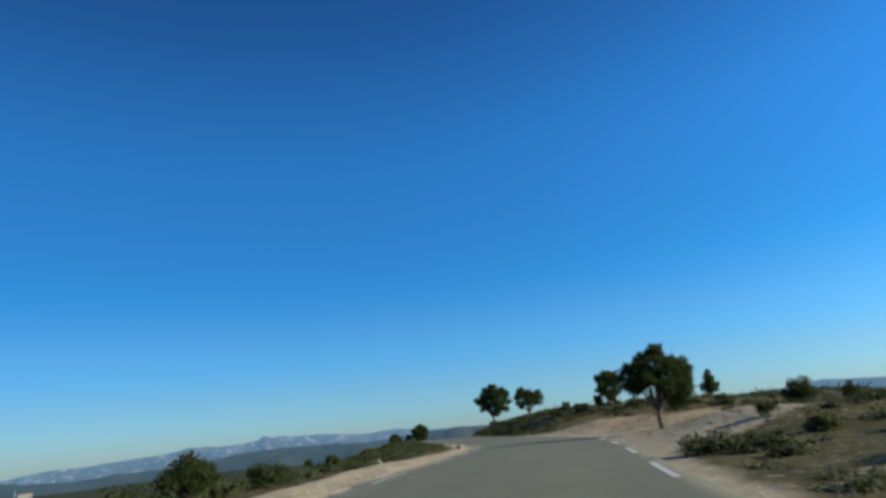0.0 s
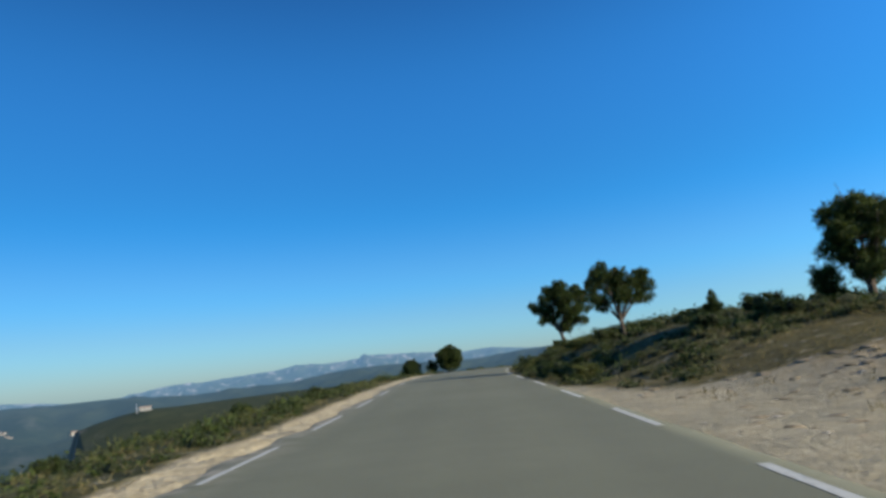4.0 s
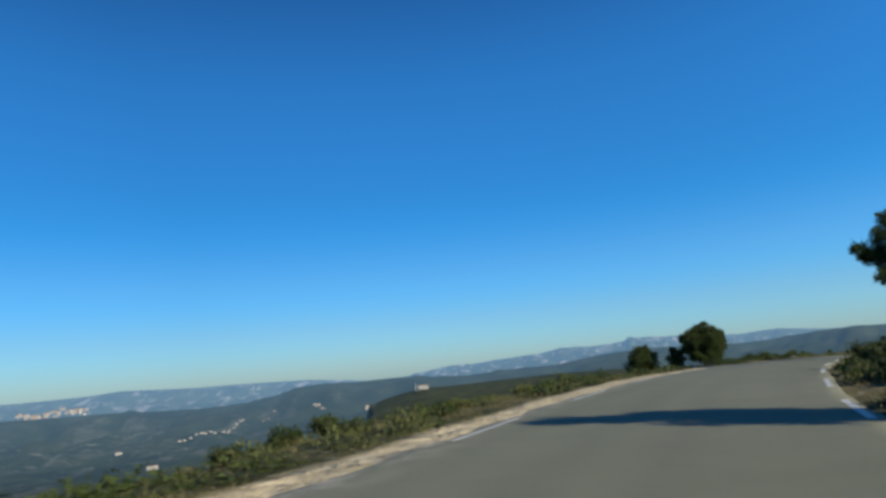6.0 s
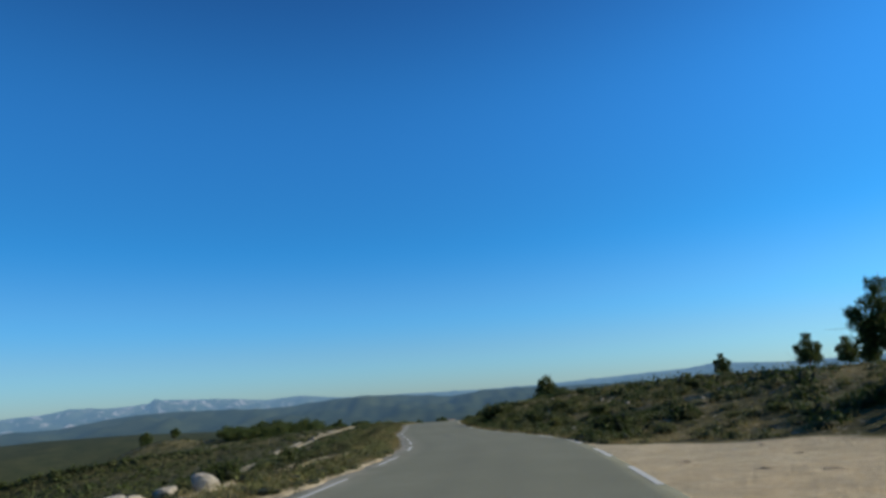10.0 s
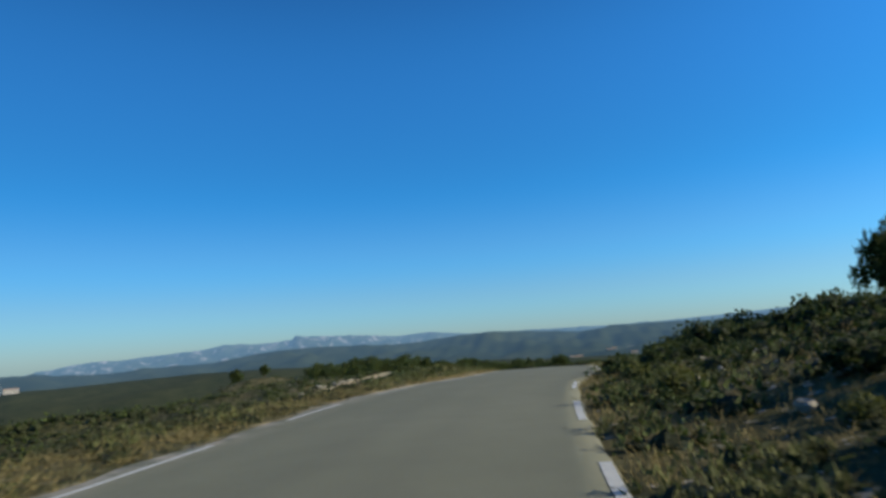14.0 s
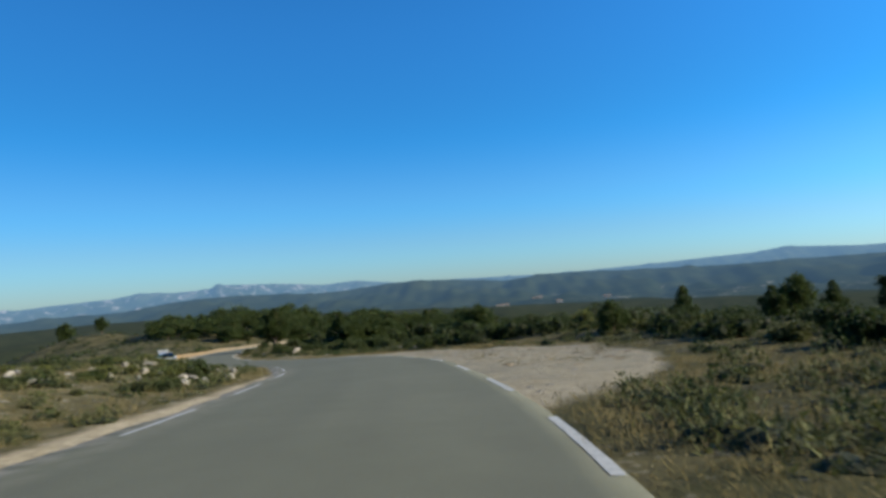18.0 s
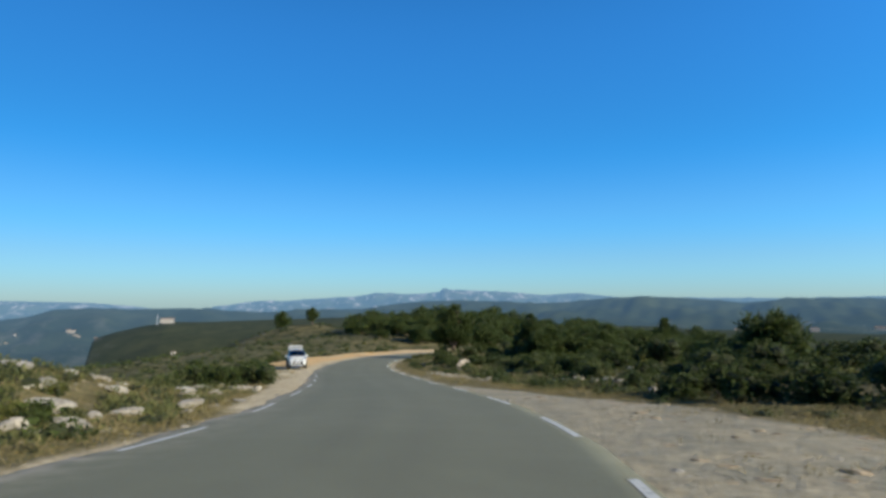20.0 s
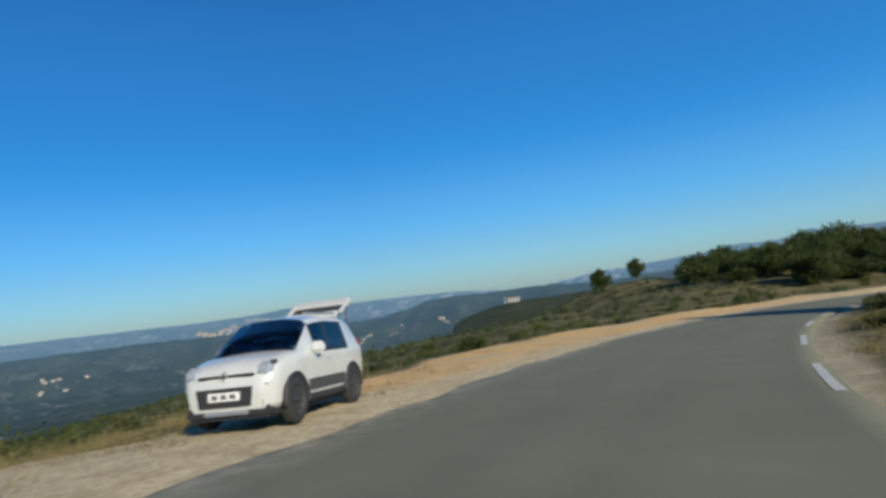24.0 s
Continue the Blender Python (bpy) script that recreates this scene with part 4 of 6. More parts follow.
# the pine wood past the bend
rng = np.random.default_rng(5)
made, deep_wood = 0, []
while made < 320:
    x, y = rng.uniform(20, 165), rng.uniform(318, 470)
    st, run, off, rz = [float(v[0]) for v in along(np.array([x]), np.array([y]))]
    inside = ((x - 90 - 0.1 * (y - 400)) / 30) ** 2 + ((y - 418) / 42) ** 2 < 1 or (x > 92 + 0.1 * (y - 320) and abs(off) > 12 and y > 322 and x < 160)
    if not inside or abs(off) < 9:
        continue
    made += 1
    size, squash, spread = rng.uniform(0.8, 1.35) * float(np.interp(y, [330, 385, 405, 430], [0.72, 0.78, 0.92, 1.3])), rng.uniform(0.7, 1.05), rng.uniform(1.05, 1.4)
    if y > 392:
        deep_wood.append((x, y, made % 6, made * 1.7, size * 1.12, squash, spread))
    else:
        pine("pine of the low wood past the bend", x, y, WOOD[made % 6], made * 1.7, size, "pines of the wood", squash=squash, spread=spread)




def far_wood(rows):
    """The trees at the back of the wood as one mass of trunks and crowns."""
    vs, fs, kinds, o = [], [], [], 0
    for x, y, k, turn, size, squash, spread in rows:
        c, s_, z = math.cos(turn), math.sin(turn), float(height(x, y))
        for kind, me in enumerate(WOOD[k]):
            v = np.empty(len(me.vertices) * 3, np.float32)
            me.vertices.foreach_get("co", v)
            v = v.reshape(-1, 3)
            w = size * spread
            if kind:
                v = v.reshape(-1, 3, 3)[k % 2::2].reshape(-1, 3)
            vs.append(np.stack([(v[:, 0] * c - v[:, 1] * s_) * w + x, (v[:, 0] * s_ + v[:, 1] * c) * w + y, v[:, 2] * size * squash + z], 1))
            f = [tuple(i + o for i in p.vertices) for p in me.polygons] if not kind else [(i + o, i + o + 1, i + o + 2) for i in range(0, len(v), 3)]
            fs += f
            kinds.append(np.full(len(f), kind, np.int32))
            o += len(v)
    me = mesh_data("wood", np.vstack(vs), fs, BARK)
    me.materials.append(PINE)
    me.polygons.foreach_set("material_index", np.concatenate(kinds))
    return tagged(new("wood", me), "dark green pine wood covering the rise", "wood", kind="stuff")


far_wood(deep_wood)
made = 0
while made < 85:
    x, y = rng.uniform(96, 152), rng.uniform(296, 346)
    st, run, off, rz = [float(v[0]) for v in along(np.array([x]), np.array([y]))]
    if off < 15 or y < 292 + 0.35 * (x - 96):
        continue
    made += 1
    pine("pine of the low wood past the bend", x, y, WOOD[made % 6], made * 2.3, rng.uniform(0.5, 0.85), "pines of the wood", squash=rng.uniform(0.8, 1.1), spread=rng.uniform(1.0, 1.35))


def shade_cores(me, inner):
    """Give the dense insides of a plant a darker colour that imitates the shade among its twigs."""
    me.materials.append(CORE_SHADE)
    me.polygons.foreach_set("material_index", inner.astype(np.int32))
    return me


def shrub_mesh(name, seed, mat, wide, high, n, per, length, width, lumps=9, twigs=True):
    """A low rounded shrub of many small leaves, uneven and open, with a few stems."""
    rng = np.random.default_rng(seed)
    lobes = [(0, 0, high * 0.42, wide * 0.32)]
    for _ in range(lumps):
        a, q = rng.uniform(0, 2 * math.pi), rng.uniform(0.2, 0.42) * wide
        lobes.append((q * math.cos(a), q * math.sin(a), high * rng.uniform(0.2, 0.68), wide * rng.uniform(0.12, 0.24)))
    pts, outs = lobe_points(rng, lobes, n / (0.1 * wide * wide * (lumps * 0.33 + 1)), 0.85, 0.35)
    keep = pts[:, 2] > -0.05
    leaves = blades(rng, pts[keep], outs[keep], per, length, width, 0.7)
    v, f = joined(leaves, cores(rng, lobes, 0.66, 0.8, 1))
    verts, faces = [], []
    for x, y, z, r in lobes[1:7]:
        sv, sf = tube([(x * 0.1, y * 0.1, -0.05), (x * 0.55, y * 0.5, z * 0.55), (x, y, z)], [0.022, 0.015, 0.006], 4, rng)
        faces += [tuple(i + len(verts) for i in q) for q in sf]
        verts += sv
    return shade_cores(mesh_data("foliage", v, f, mat), np.arange(len(f)) >= len(leaves[1])), mesh_data("stem", verts, faces, BARK)


OAKS = [shrub_mesh("kermes_oak_shrub", 50 + k, OAK, 1.6 + 0.3 * k, 1.0 + 0.1 * k, 760, 3, 0.085, 0.040, 11) for k in range(4)]
ROSEMARIES = [shrub_mesh("rosemary_shrub", 60 + k, ROSEMARY, 1.0 + 0.2 * k, 0.6, 330, 3, 0.11, 0.022, 8) for k in range(3)]
BROOMS = [shrub_mesh("broom_shrub", 70 + k, BROOM, 1.2 + 0.2 * k, 0.8, 340, 3, 0.14, 0.020, 8) for k in range(3)]
KINDS = dict(oak=("kermes_oak_shrub", OAKS, "dark green prickly oak shrub on stony ground"), rosemary=("rosemary_shrub", ROSEMARIES, "grey-green rosemary shrub on dry ground"), broom=("broom_shrub", BROOMS, "yellow-green broom shrub in dry grass"))
rng = np.random.default_rng(9)


def shrub(kind, x, y, size, flat=1.0, label=""):
    name, meshes, what = KINDS[kind]
    ob = new(name)
    leaves, stems = meshes[int(rng.integers(len(meshes)))]
    part("foliage", leaves, ob)
    part("stem", stems, ob, "bare brown branching stem")
    ob.matrix_world = Matrix.LocRotScale((x, y, float(height(x, y)) - 0.04), Euler((0, 0, rng.uniform(0, 6.3))), (size, size, size * flat))
    return tagged(ob, label or what, "shrub", "roadside scrub")


def spot(st, side, u):
    """A point beside the road at a station, on the right (1) or left (-1), u metres from the asphalt's edge."""
    run = np.interp(st, LINE[:, 0], RUN)
    p = on_road(run, side * (float(edge_of(run, side)) + 0.06 + u))
    return float(p[0]), float(p[1])


# stations from, to, side, metres from the edge from, to, and how many of oak, rosemary, broom; sizes
ZONES = [
    (-1.2, 2.0, 1, 0.9, 10, 10, 10, 6, 0.5, 0.95), (2.0, 4.4, 1, 10, 20, 6, 8, 8, 0.4, 0.75), (4.5, 5.6, 1, 10, 18, 5, 8, 8, 0.4, 0.8), (5.8, 9.3, 1, 1.0, 11, 24, 24, 18, 0.42, 0.85), (9.2, 9.8, 1, 0.9, 5.0, 10, 8, 3, 0.45, 0.75), (10.2, 11.4, 1, 7, 18, 12, 12, 6, 0.5, 1.0),
    (11.4, 15.2, 1, 1.3, 14, 18, 44, 16, 0.40, 0.85), (15.15, 15.95, 1, 2.4, 9, 22, 8, 4, 0.45, 0.85), (16.2, 18.6, 1, 10, 20, 30, 4, 4, 0.9, 1.7), (18.4, 20.6, 1, 9.5, 17, 20, 4, 8, 0.7, 1.25), (20.6, 22.0, 1, 11, 18, 10, 2, 10, 0.6, 1.05), (24.0, 24.8, 1, 4.5, 9, 10, 2, 0, 0.6, 1.0), (22.0, 27.5, 1, 7.5, 16, 26, 8, 8, 0.6, 1.25), (22.3, 23.4, 1, 6.8, 12, 14, 2, 2, 0.7, 1.2),
    (-2.0, 4.0, -1, 4.4, 14, 9, 12, 8, 0.35, 0.75), (4.0, 9.2, -1, 3.0, 12, 10, 12, 14, 0.28, 0.55), (17.1, 18.0, 1, 3.0, 8, 3, 4, 4, 0.3, 0.55), (21.0, 22.2, -1, 5.5, 10, 2, 4, 3, 0.3, 0.6), (16.1, 16.6, 1, 9.0, 13.5, 11, 0, 0, 0.7, 1.15), (21.5, 26.5, 1, 13, 42, 40, 0, 6, 1.1, 2.0), (9.5, 12.6, -1, 4.5, 24, 16, 5, 3, 0.35, 0.7), (12.6, 15.6, -1, 9, 30, 14, 0, 0, 0.35, 0.7), (15.9, 17.4, -1, 2.6, 13, 4, 16, 10, 0.3, 0.55), (17.4, 18.7, -1, 2.4, 12, 5, 16, 8, 0.35, 0.65), (18.7, 19.3, -1, 5.0, 12, 5, 6, 4, 0.5, 0.9), (19.2, 20.2, -1, 2.0, 12, 6, 14, 10, 0.35, 0.7), (20.2, 21.4, -1, 2.5, 13, 4, 10, 8, 0.35, 0.7),
    (22.9, 24.3, -1, 4.8, 10, 7, 3, 4, 0.6, 1.1), (22.2, 24.0, -1, 8, 22, 6, 8, 5, 0.4, 0.8), (23.8, 31, -1, 8.5, 26, 6, 20, 18, 0.5, 1.0), (24.8, 27, 1, 1.2, 6, 4, 14, 6, 0.4, 0.8)]
for a, b, side, u0, u1, no, nr, nb, s0, s1 in ZONES:
    for kind, n in (("oak", no), ("rosemary", nr), ("broom", nb)):
        for _ in range(n):
            u = u0 + (u1 - u0) * rng.uniform() ** 1.5
            shrub(kind, *spot(rng.uniform(a, b), side, u), rng.uniform(s0, s1), rng.uniform(0.75, 1.15))
for x, y, s in ((19.6, 114.6, 1.3), (19.3, 99.2, 1.0), (16.5, 103.0, 1.1), (14.6, 94.0, 1.0)):
    shrub("broom", x, y, s, 1.1, "yellow-green broom at the edge of the drop")
for x, y, s in ((80.6, 277.4, 1.1), (79.4, 276.0, 1.2), (79.2, 282.4, 1.2), (77.4, 277.9, 1.3)):
    shrub("oak", x, y, s, 1.0, "broad dark oak shrub at the edge of the drop")
for x, y, s in ((97.5, 264.6, 0.95), (98.6, 262.4, 1.05), (99.8, 261.1, 1.05), (101.5, 260.5, 1.1), (103.1, 259.6, 1.1), (98.9, 265.0, 1.0), (97.8, 269.9, 0.7)):
    shrub("oak", x, y, s, 1.0, "dense dark oak shrub in a hedge behind the lay-by")
for x, y, s in ((71.9, 188.4, 0.6), (73.0, 187.5, 0.85), (74.2, 189.3, 0.85), (72.2, 186.3, 0.7), (74.8, 187.4, 1.0), (76.2, 190.0, 0.95), (73.6, 185.6, 0.9), (76.6, 187.6, 1.1)):
    shrub("oak", x, y, s, 1.0, "dark green oak shrub low on the stony bank")
for x, y, s in ((87.9, 207.5, 1.15), (94.9, 215.8, 1.0)):
    shrub("oak", x, y, s, 1.05, "large dark oak shrub in a dry grass clearing")
shrub("oak", 64.6, 168.2, 1.45, 1.05, "large dark oak shrub at the edge of the asphalt")


# ---------------------------------------------------------------- ground cover that nobody could count
def template(mesh):
    v = np.empty(len(mesh.vertices) * 3, np.float32)
    mesh.vertices.foreach_get("co", v)
    return v.reshape(-1, 3)


def cover(name, templates, mat, xy, sizes, flats, label, category):
    """Many small plants or stones joined into one object."""
    z = height(xy[:, 0], xy[:, 1])
    parts, order = [], np.arange(len(xy)) % len(templates)
    inside = []
    for k, shape in enumerate(templates):
        v, f = shape[:2]
        leaves = shape[2] if len(shape) > 2 else len(f)
        sel = np.where(order == k)[0]
        a = rng.uniform(0, 2 * math.pi, len(sel))
        c, s = np.cos(a)[:, None], np.sin(a)[:, None]
        sz = sizes[sel][:, None]
        px = (v[None, :, 0] * c - v[None, :, 1] * s) * sz + xy[sel, 0][:, None]
        py = (v[None, :, 0] * s + v[None, :, 1] * c) * sz + xy[sel, 1][:, None]
        pz = v[None, :, 2] * sz * flats[sel][:, None] + z[sel][:, None] - 0.02
        vv = np.stack([px, py, pz], -1).reshape(-1, 3)
        ff = (f[None] + (np.arange(len(sel)) * len(v))[:, None, None]).reshape(-1, f.shape[1])
        parts.append((vv, ff))
        inside.append(np.tile(np.arange(len(f)) >= leaves, len(sel)))
    o, vs, fs = 0, [], []
    for vv, ff in parts:
        vs.append(vv)
        fs.append(ff + o)
        o += len(vv)
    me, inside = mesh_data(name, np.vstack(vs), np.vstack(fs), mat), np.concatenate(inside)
    return tagged(new(name, shade_cores(me, inside) if inside.any() else me), label, category, kind="stuff")


def small_plants(seed, mat, n, per, wide, high, length, width, upright=0.0, solid=0):
    r = np.random.default_rng(seed)
    a, q = r.uniform(0, 2 * math.pi, n), np.sqrt(r.uniform(0, 1, n)) * wide / 2
    h = high * (1 - (q / (wide / 2)) ** 2) * r.uniform(0.25, 1.0, n)
    pts = np.stack([q * np.cos(a), q * np.sin(a), h], 1)
    out = np.stack([np.cos(a) * q / wide, np.sin(a) * q / wide, np.full(n, 0.5 + upright)], 1)
    leaves = blades(r, pts, out, per, length, width, 0.45)
    if not solid:
        return (*leaves, len(leaves[1]))
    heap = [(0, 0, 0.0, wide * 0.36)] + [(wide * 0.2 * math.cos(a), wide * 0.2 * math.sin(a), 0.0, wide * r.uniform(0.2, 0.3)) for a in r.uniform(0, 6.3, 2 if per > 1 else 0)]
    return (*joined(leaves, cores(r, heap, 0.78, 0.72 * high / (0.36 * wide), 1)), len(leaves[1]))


def field(n, a, b, side, u0, u1, power=1.4, clear=0.35):
    """Random points beside a stretch of road, off the bare gravel."""
    st, u = rng.uniform(a, b, n), u0 + (u1 - u0) * rng.uniform(0, 1, n) ** power
    run = np.interp(st, LINE[:, 0], RUN)
    p = on_road(run, side * (edge_of(run, side) + 0.05 + u))
    xy = np.stack([p[0], p[1]], 1)
    _, run, off, _ = along(xy[:, 0], xy[:, 1])
    return xy[(masks(xy[:, 0], xy[:, 1])[0] < clear) & (np.abs(off) > edge_of(run, off) + 0.02)]


def fields(rows):
    return np.vstack([field(*r) for r in rows])


HUMMOCKS = [small_plants(80 + k, OAK, 60, 2, 1.0, 0.42, 0.085, 0.036, -0.2, 1) for k in range(4)]
MID_HUMMOCKS = [small_plants(186 + k, OAK, 34, 1, 1.2, 0.5, 0.12, 0.05, -0.2, 1) for k in range(4)]
FAR_HUMMOCKS = [small_plants(86 + k, OAK, 12, 1, 1.2, 0.5, 0.22, 0.10, -0.2, 1) for k in range(4)]
xy = fields([(260, -2, 4, 1, 1, 16), (60, 4, 5.6, 1, 8, 16), (480, 5.4, 9.3, 1, 0.4, 12), (220, 9.2, 11.4, 1, 1, 16), (800, 11.3, 15.9, 1, 0.3, 12), (110, 15.8, 16.6, 1, 1.2, 14), (480, 16.3, 18.8, 1, 1.0, 13), (160, 18.5, 22.2, 1, 4, 14), (150, 24.3, 27, 1, 2.0, 13), (220, 22, 24.3, 1, 3, 13),
             (180, -2, 4, -1, 3.4, 13), (480, 4, 9.5, -1, 1.6, 12), (700, 9.5, 12.5, -1, 2.2, 18), (2000, 12.5, 16, -1, 1.9, 18), (320, 15.8, 19, -1, 1.4, 14), (90, 18.8, 20.2, -1, 1, 12), (60, 20.2, 21.6, -1, 1, 12), (150, 22.2, 25, -1, 2.8, 13), (260, 10, 16, -1, 0.5, 2.2), (160, 20.2, 22.4, -1, 1.0, 9)])
place = along(xy[:, 0], xy[:, 1])
heath = rng.uniform(0, 1, len(xy)) < np.where((place[2] < 0) & (place[0] > 9.5) & (place[0] < 15.8), np.where(np.abs(place[2]) < 4.9, 0.8, 0.06), np.where((place[0] < np.where(place[2] < 0, 32.0, 19.0)) & (place[0] > 15.9), 0.88, 0.5))
HEATH = [small_plants(120 + k, ROSEMARY, 48, 2, 0.9, 0.34, 0.10, 0.018, 0.1, 1) for k in range(4)]
low = xy[heath]
cover("heath", HEATH, ROSEMARY, low, rng.uniform(0.5, 1.3, len(low)), rng.uniform(0.6, 1.3, len(low)), "olive-brown heath and thyme on the stony slopes", "heath")
xy = xy[~heath]
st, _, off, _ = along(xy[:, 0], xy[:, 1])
# Left-hand stretch whose scrub carries the slope's shade in its colour.
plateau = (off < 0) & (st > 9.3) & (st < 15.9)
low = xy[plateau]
cover("gorse", HUMMOCKS, SHADED_SCRUB, low, rng.uniform(0.4, 1.0, len(low)), rng.uniform(0.4, 0.75, len(low)), "dark olive scrub beside the road, slope shade in its colour", "gorse")
xy = xy[~plateau]
cover("scrub", HUMMOCKS, OAK, xy, rng.uniform(0.5, 1.3, len(xy)), rng.uniform(0.6, 1.3, len(xy)), "low dark green scrub covering the stony slopes", "scrub")
xy = fields([(700, -2, 5, 1, 12, 70, 1.1), (700, 5, 9.3, 1, 9, 60, 1.1), (400, 9.2, 11.4, 1, 12, 60, 1.1), (700, 11.3, 15.9, 1, 9, 60, 1.1), (700, 15.8, 18.8, 1, 12, 70, 1.1), (700, 18.5, 22.2, 1, 12, 80, 1.1), (800, 22, 31, 1, 11, 80, 1.1),
             (500, -2, 4, -1, 9, 70, 1.2), (700, 4, 9.5, -1, 7, 60, 1.3), (2600, 9.5, 16, -1, 10, 130, 1.1), (1500, 15.8, 19, -1, 9, 100, 1.1), (500, 18.8, 21.6, -1, 14, 90, 1.1), (1000, 21.5, 25, -1, 9, 90, 1.1), (2400, 25, 31, -1, 6, 150, 1.0)])
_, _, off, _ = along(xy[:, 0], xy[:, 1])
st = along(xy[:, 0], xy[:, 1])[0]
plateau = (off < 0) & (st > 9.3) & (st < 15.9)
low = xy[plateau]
cover("gorse", FAR_HUMMOCKS, SHADED_SCRUB, low, rng.uniform(0.8, 2.0, len(low)), rng.uniform(0.4, 0.9, len(low)), "dark olive scrub far out, slope shade in its colour", "gorse")
xy, off = xy[~plateau], off[~plateau]
inner = np.abs(off) < 42
mid = xy[inner]
cover("scrub", MID_HUMMOCKS, OAK, mid, rng.uniform(0.7, 1.6, len(mid)), rng.uniform(0.5, 1.2, len(mid)), "dark green scrub on the slopes beside the road", "scrub")
xy = xy[~inner]
cover("distant_scrub", FAR_HUMMOCKS, OAK, xy, rng.uniform(0.7, 1.9, len(xy)), rng.uniform(0.5, 1.2, len(xy)), "dark green scrub away from the road", "scrub")
TUSSOCKS = [small_plants(90 + k, GRASS, 24, 1, 0.5, 0.06, 0.12, 0.0055, 0.25) for k in range(4)]
xy = fields([(900, -2, 5, 1, 0.3, 20), (1500, 3.8, 6.2, 1, 3, 18), (900, 4.5, 9.3, 1, 0.2, 14), (500, 9.2, 11.4, 1, 1, 20), (4800, 11.3, 15.9, 1, 0.15, 14), (6000, 15.7, 19.2, 1, 0.15, 18), (900, 18.5, 22.2, 1, 1, 20), (2400, 21.7, 26, 1, 0.2, 14),
             (700, -2, 4, -1, 1.5, 18), (1000, 4, 9.5, -1, 0.6, 12), (1100, 9.5, 16, -1, 0.4, 20), (1500, 15.6, 19, -1, 1.0, 16), (1200, 18.8, 21.6, -1, 0.5, 14), (2200, 21.5, 25, -1, 1.0, 14), (600, 25, 31, -1, 5, 26), (900, 23.6, 25.6, -1, 6.5, 16), (420, 2.6, 5.6, 1, 1.5, 13, 1.0, 2.0), (160, 19.2, 21.5, 1, 1.0, 9, 1.0, 2.0), (900, 23.3, 25.2, -1, 1.2, 9, 0.6, 2.0), (500, 13.8, 17.2, -1, 0.15, 1.6, 1.0, 2.0), (1800, 10.5, 16, -1, 0.2, 2.4, 1.0), (1300, 20.0, 22.6, -1, 0.4, 8), (900, 20.6, 22.4, 1, 2.0, 9), (1400, 3.4, 6.0, 1, 8, 17)])
cover("dry_grass", TUSSOCKS, GRASS, xy, rng.uniform(0.6, 1.5, len(xy)), rng.uniform(0.6, 1.2, len(xy)), "straw-coloured dry grass tufts on the verges", "grass")

# ---------------------------------------------------------------- rocks and stones
def rock_mesh(seed, flat=0.7, rounds=2, cut=0.9):
    """A weathered limestone block: a broken, faceted lump."""
    r = np.random.default_rng(seed)
    bm = bmesh.new()
    bmesh.ops.create_icosphere(bm, subdivisions=rounds, radius=0.5)
    cuts = r.normal(0, 1, (7, 3))
    cuts /= np.linalg.norm(cuts, axis=1)[:, None]
    for v in bm.verts:
        p = np.array(v.co)
        for c in cuts:
            d = p @ c - 0.34
            if d > 0:
                p = p - c * d * cut
        p = p * (1 + 0.10 * noise.noise(Vector(p) * 4 + Vector((seed, 0, 0))))
        v.co = Vector((p[0], p[1], p[2] * flat))
    me = bpy.data.meshes.new("rock")
    bm.to_mesh(me)
    bm.free()
    me.materials.append(ROCK)
    return me


BLOCKS = [rock_mesh(k, 0.6 + 0.08 * (k % 4)) for k in range(6)]
PEBBLES = [rock_mesh(20 + k, 0.5 + 0.06 * (k % 3), 1, 0.5) for k in range(6)]
CHIPS = [rock_mesh(30 + k, 0.7, 1, 0.8) for k in range(5)]
LUMPS = [rock_mesh(40 + k, 0.5, 2, 0.7) for k in range(4)]


def stone(parent, name, meshes, x, y, sx, sy, sz, sink=0.25, label="", group=""):
    ob = new(name, meshes[int(rng.integers(len(meshes)))])
    ob.matrix_world = Matrix.LocRotScale((x, y, float(height(x, y)) + sz * (0.32 - sink)), Euler((rng.uniform(-0.2, 0.2), rng.uniform(-0.2, 0.2), rng.uniform(0, 6.3))), (sx, sy, sz))
    if parent:
        m = ob.matrix_world.copy()
        ob.parent = parent
        ob.matrix_parent_inverse = parent.matrix_world.inverted()
        ob.matrix_basis = m
        return ob
    return tagged(ob, label, "rock", group)


# single boulders: x, y, length, width, height
for x, y, a, b, c in ((91.5, 297.2, 1.4, 0.8, 1.0), (96.2, 297.0, 1.2, 0.8, 0.7), (97.8, 298.6, 1.0, 0.7, 0.8), (95.2, 299.8, 1.2, 0.5, 0.45), (100.0, 284.0, 0.9, 0.5, 0.5), (101.5, 283.0, 1.4, 0.6, 0.5), (98.8, 286.0, 0.8, 0.5, 0.4),
                      (87.6, 218.4, 0.55, 0.35, 0.4), (88.1, 218.3, 0.5, 0.4, 0.34), (80.5, 262.0, 0.6, 0.4, 0.3), (79.6, 268.0, 0.9, 0.5, 0.35), (26.6, 109.9, 0.5, 0.4, 0.3), (12.6, 41.4, 0.8, 0.5, 0.3), (5.0, 28.9, 0.7, 0.5, 0.3)):
    stone(None, "boulder", BLOCKS, x, y, a, b, c, 0.1, "pale weathered limestone boulder in dry grass", "boulders")
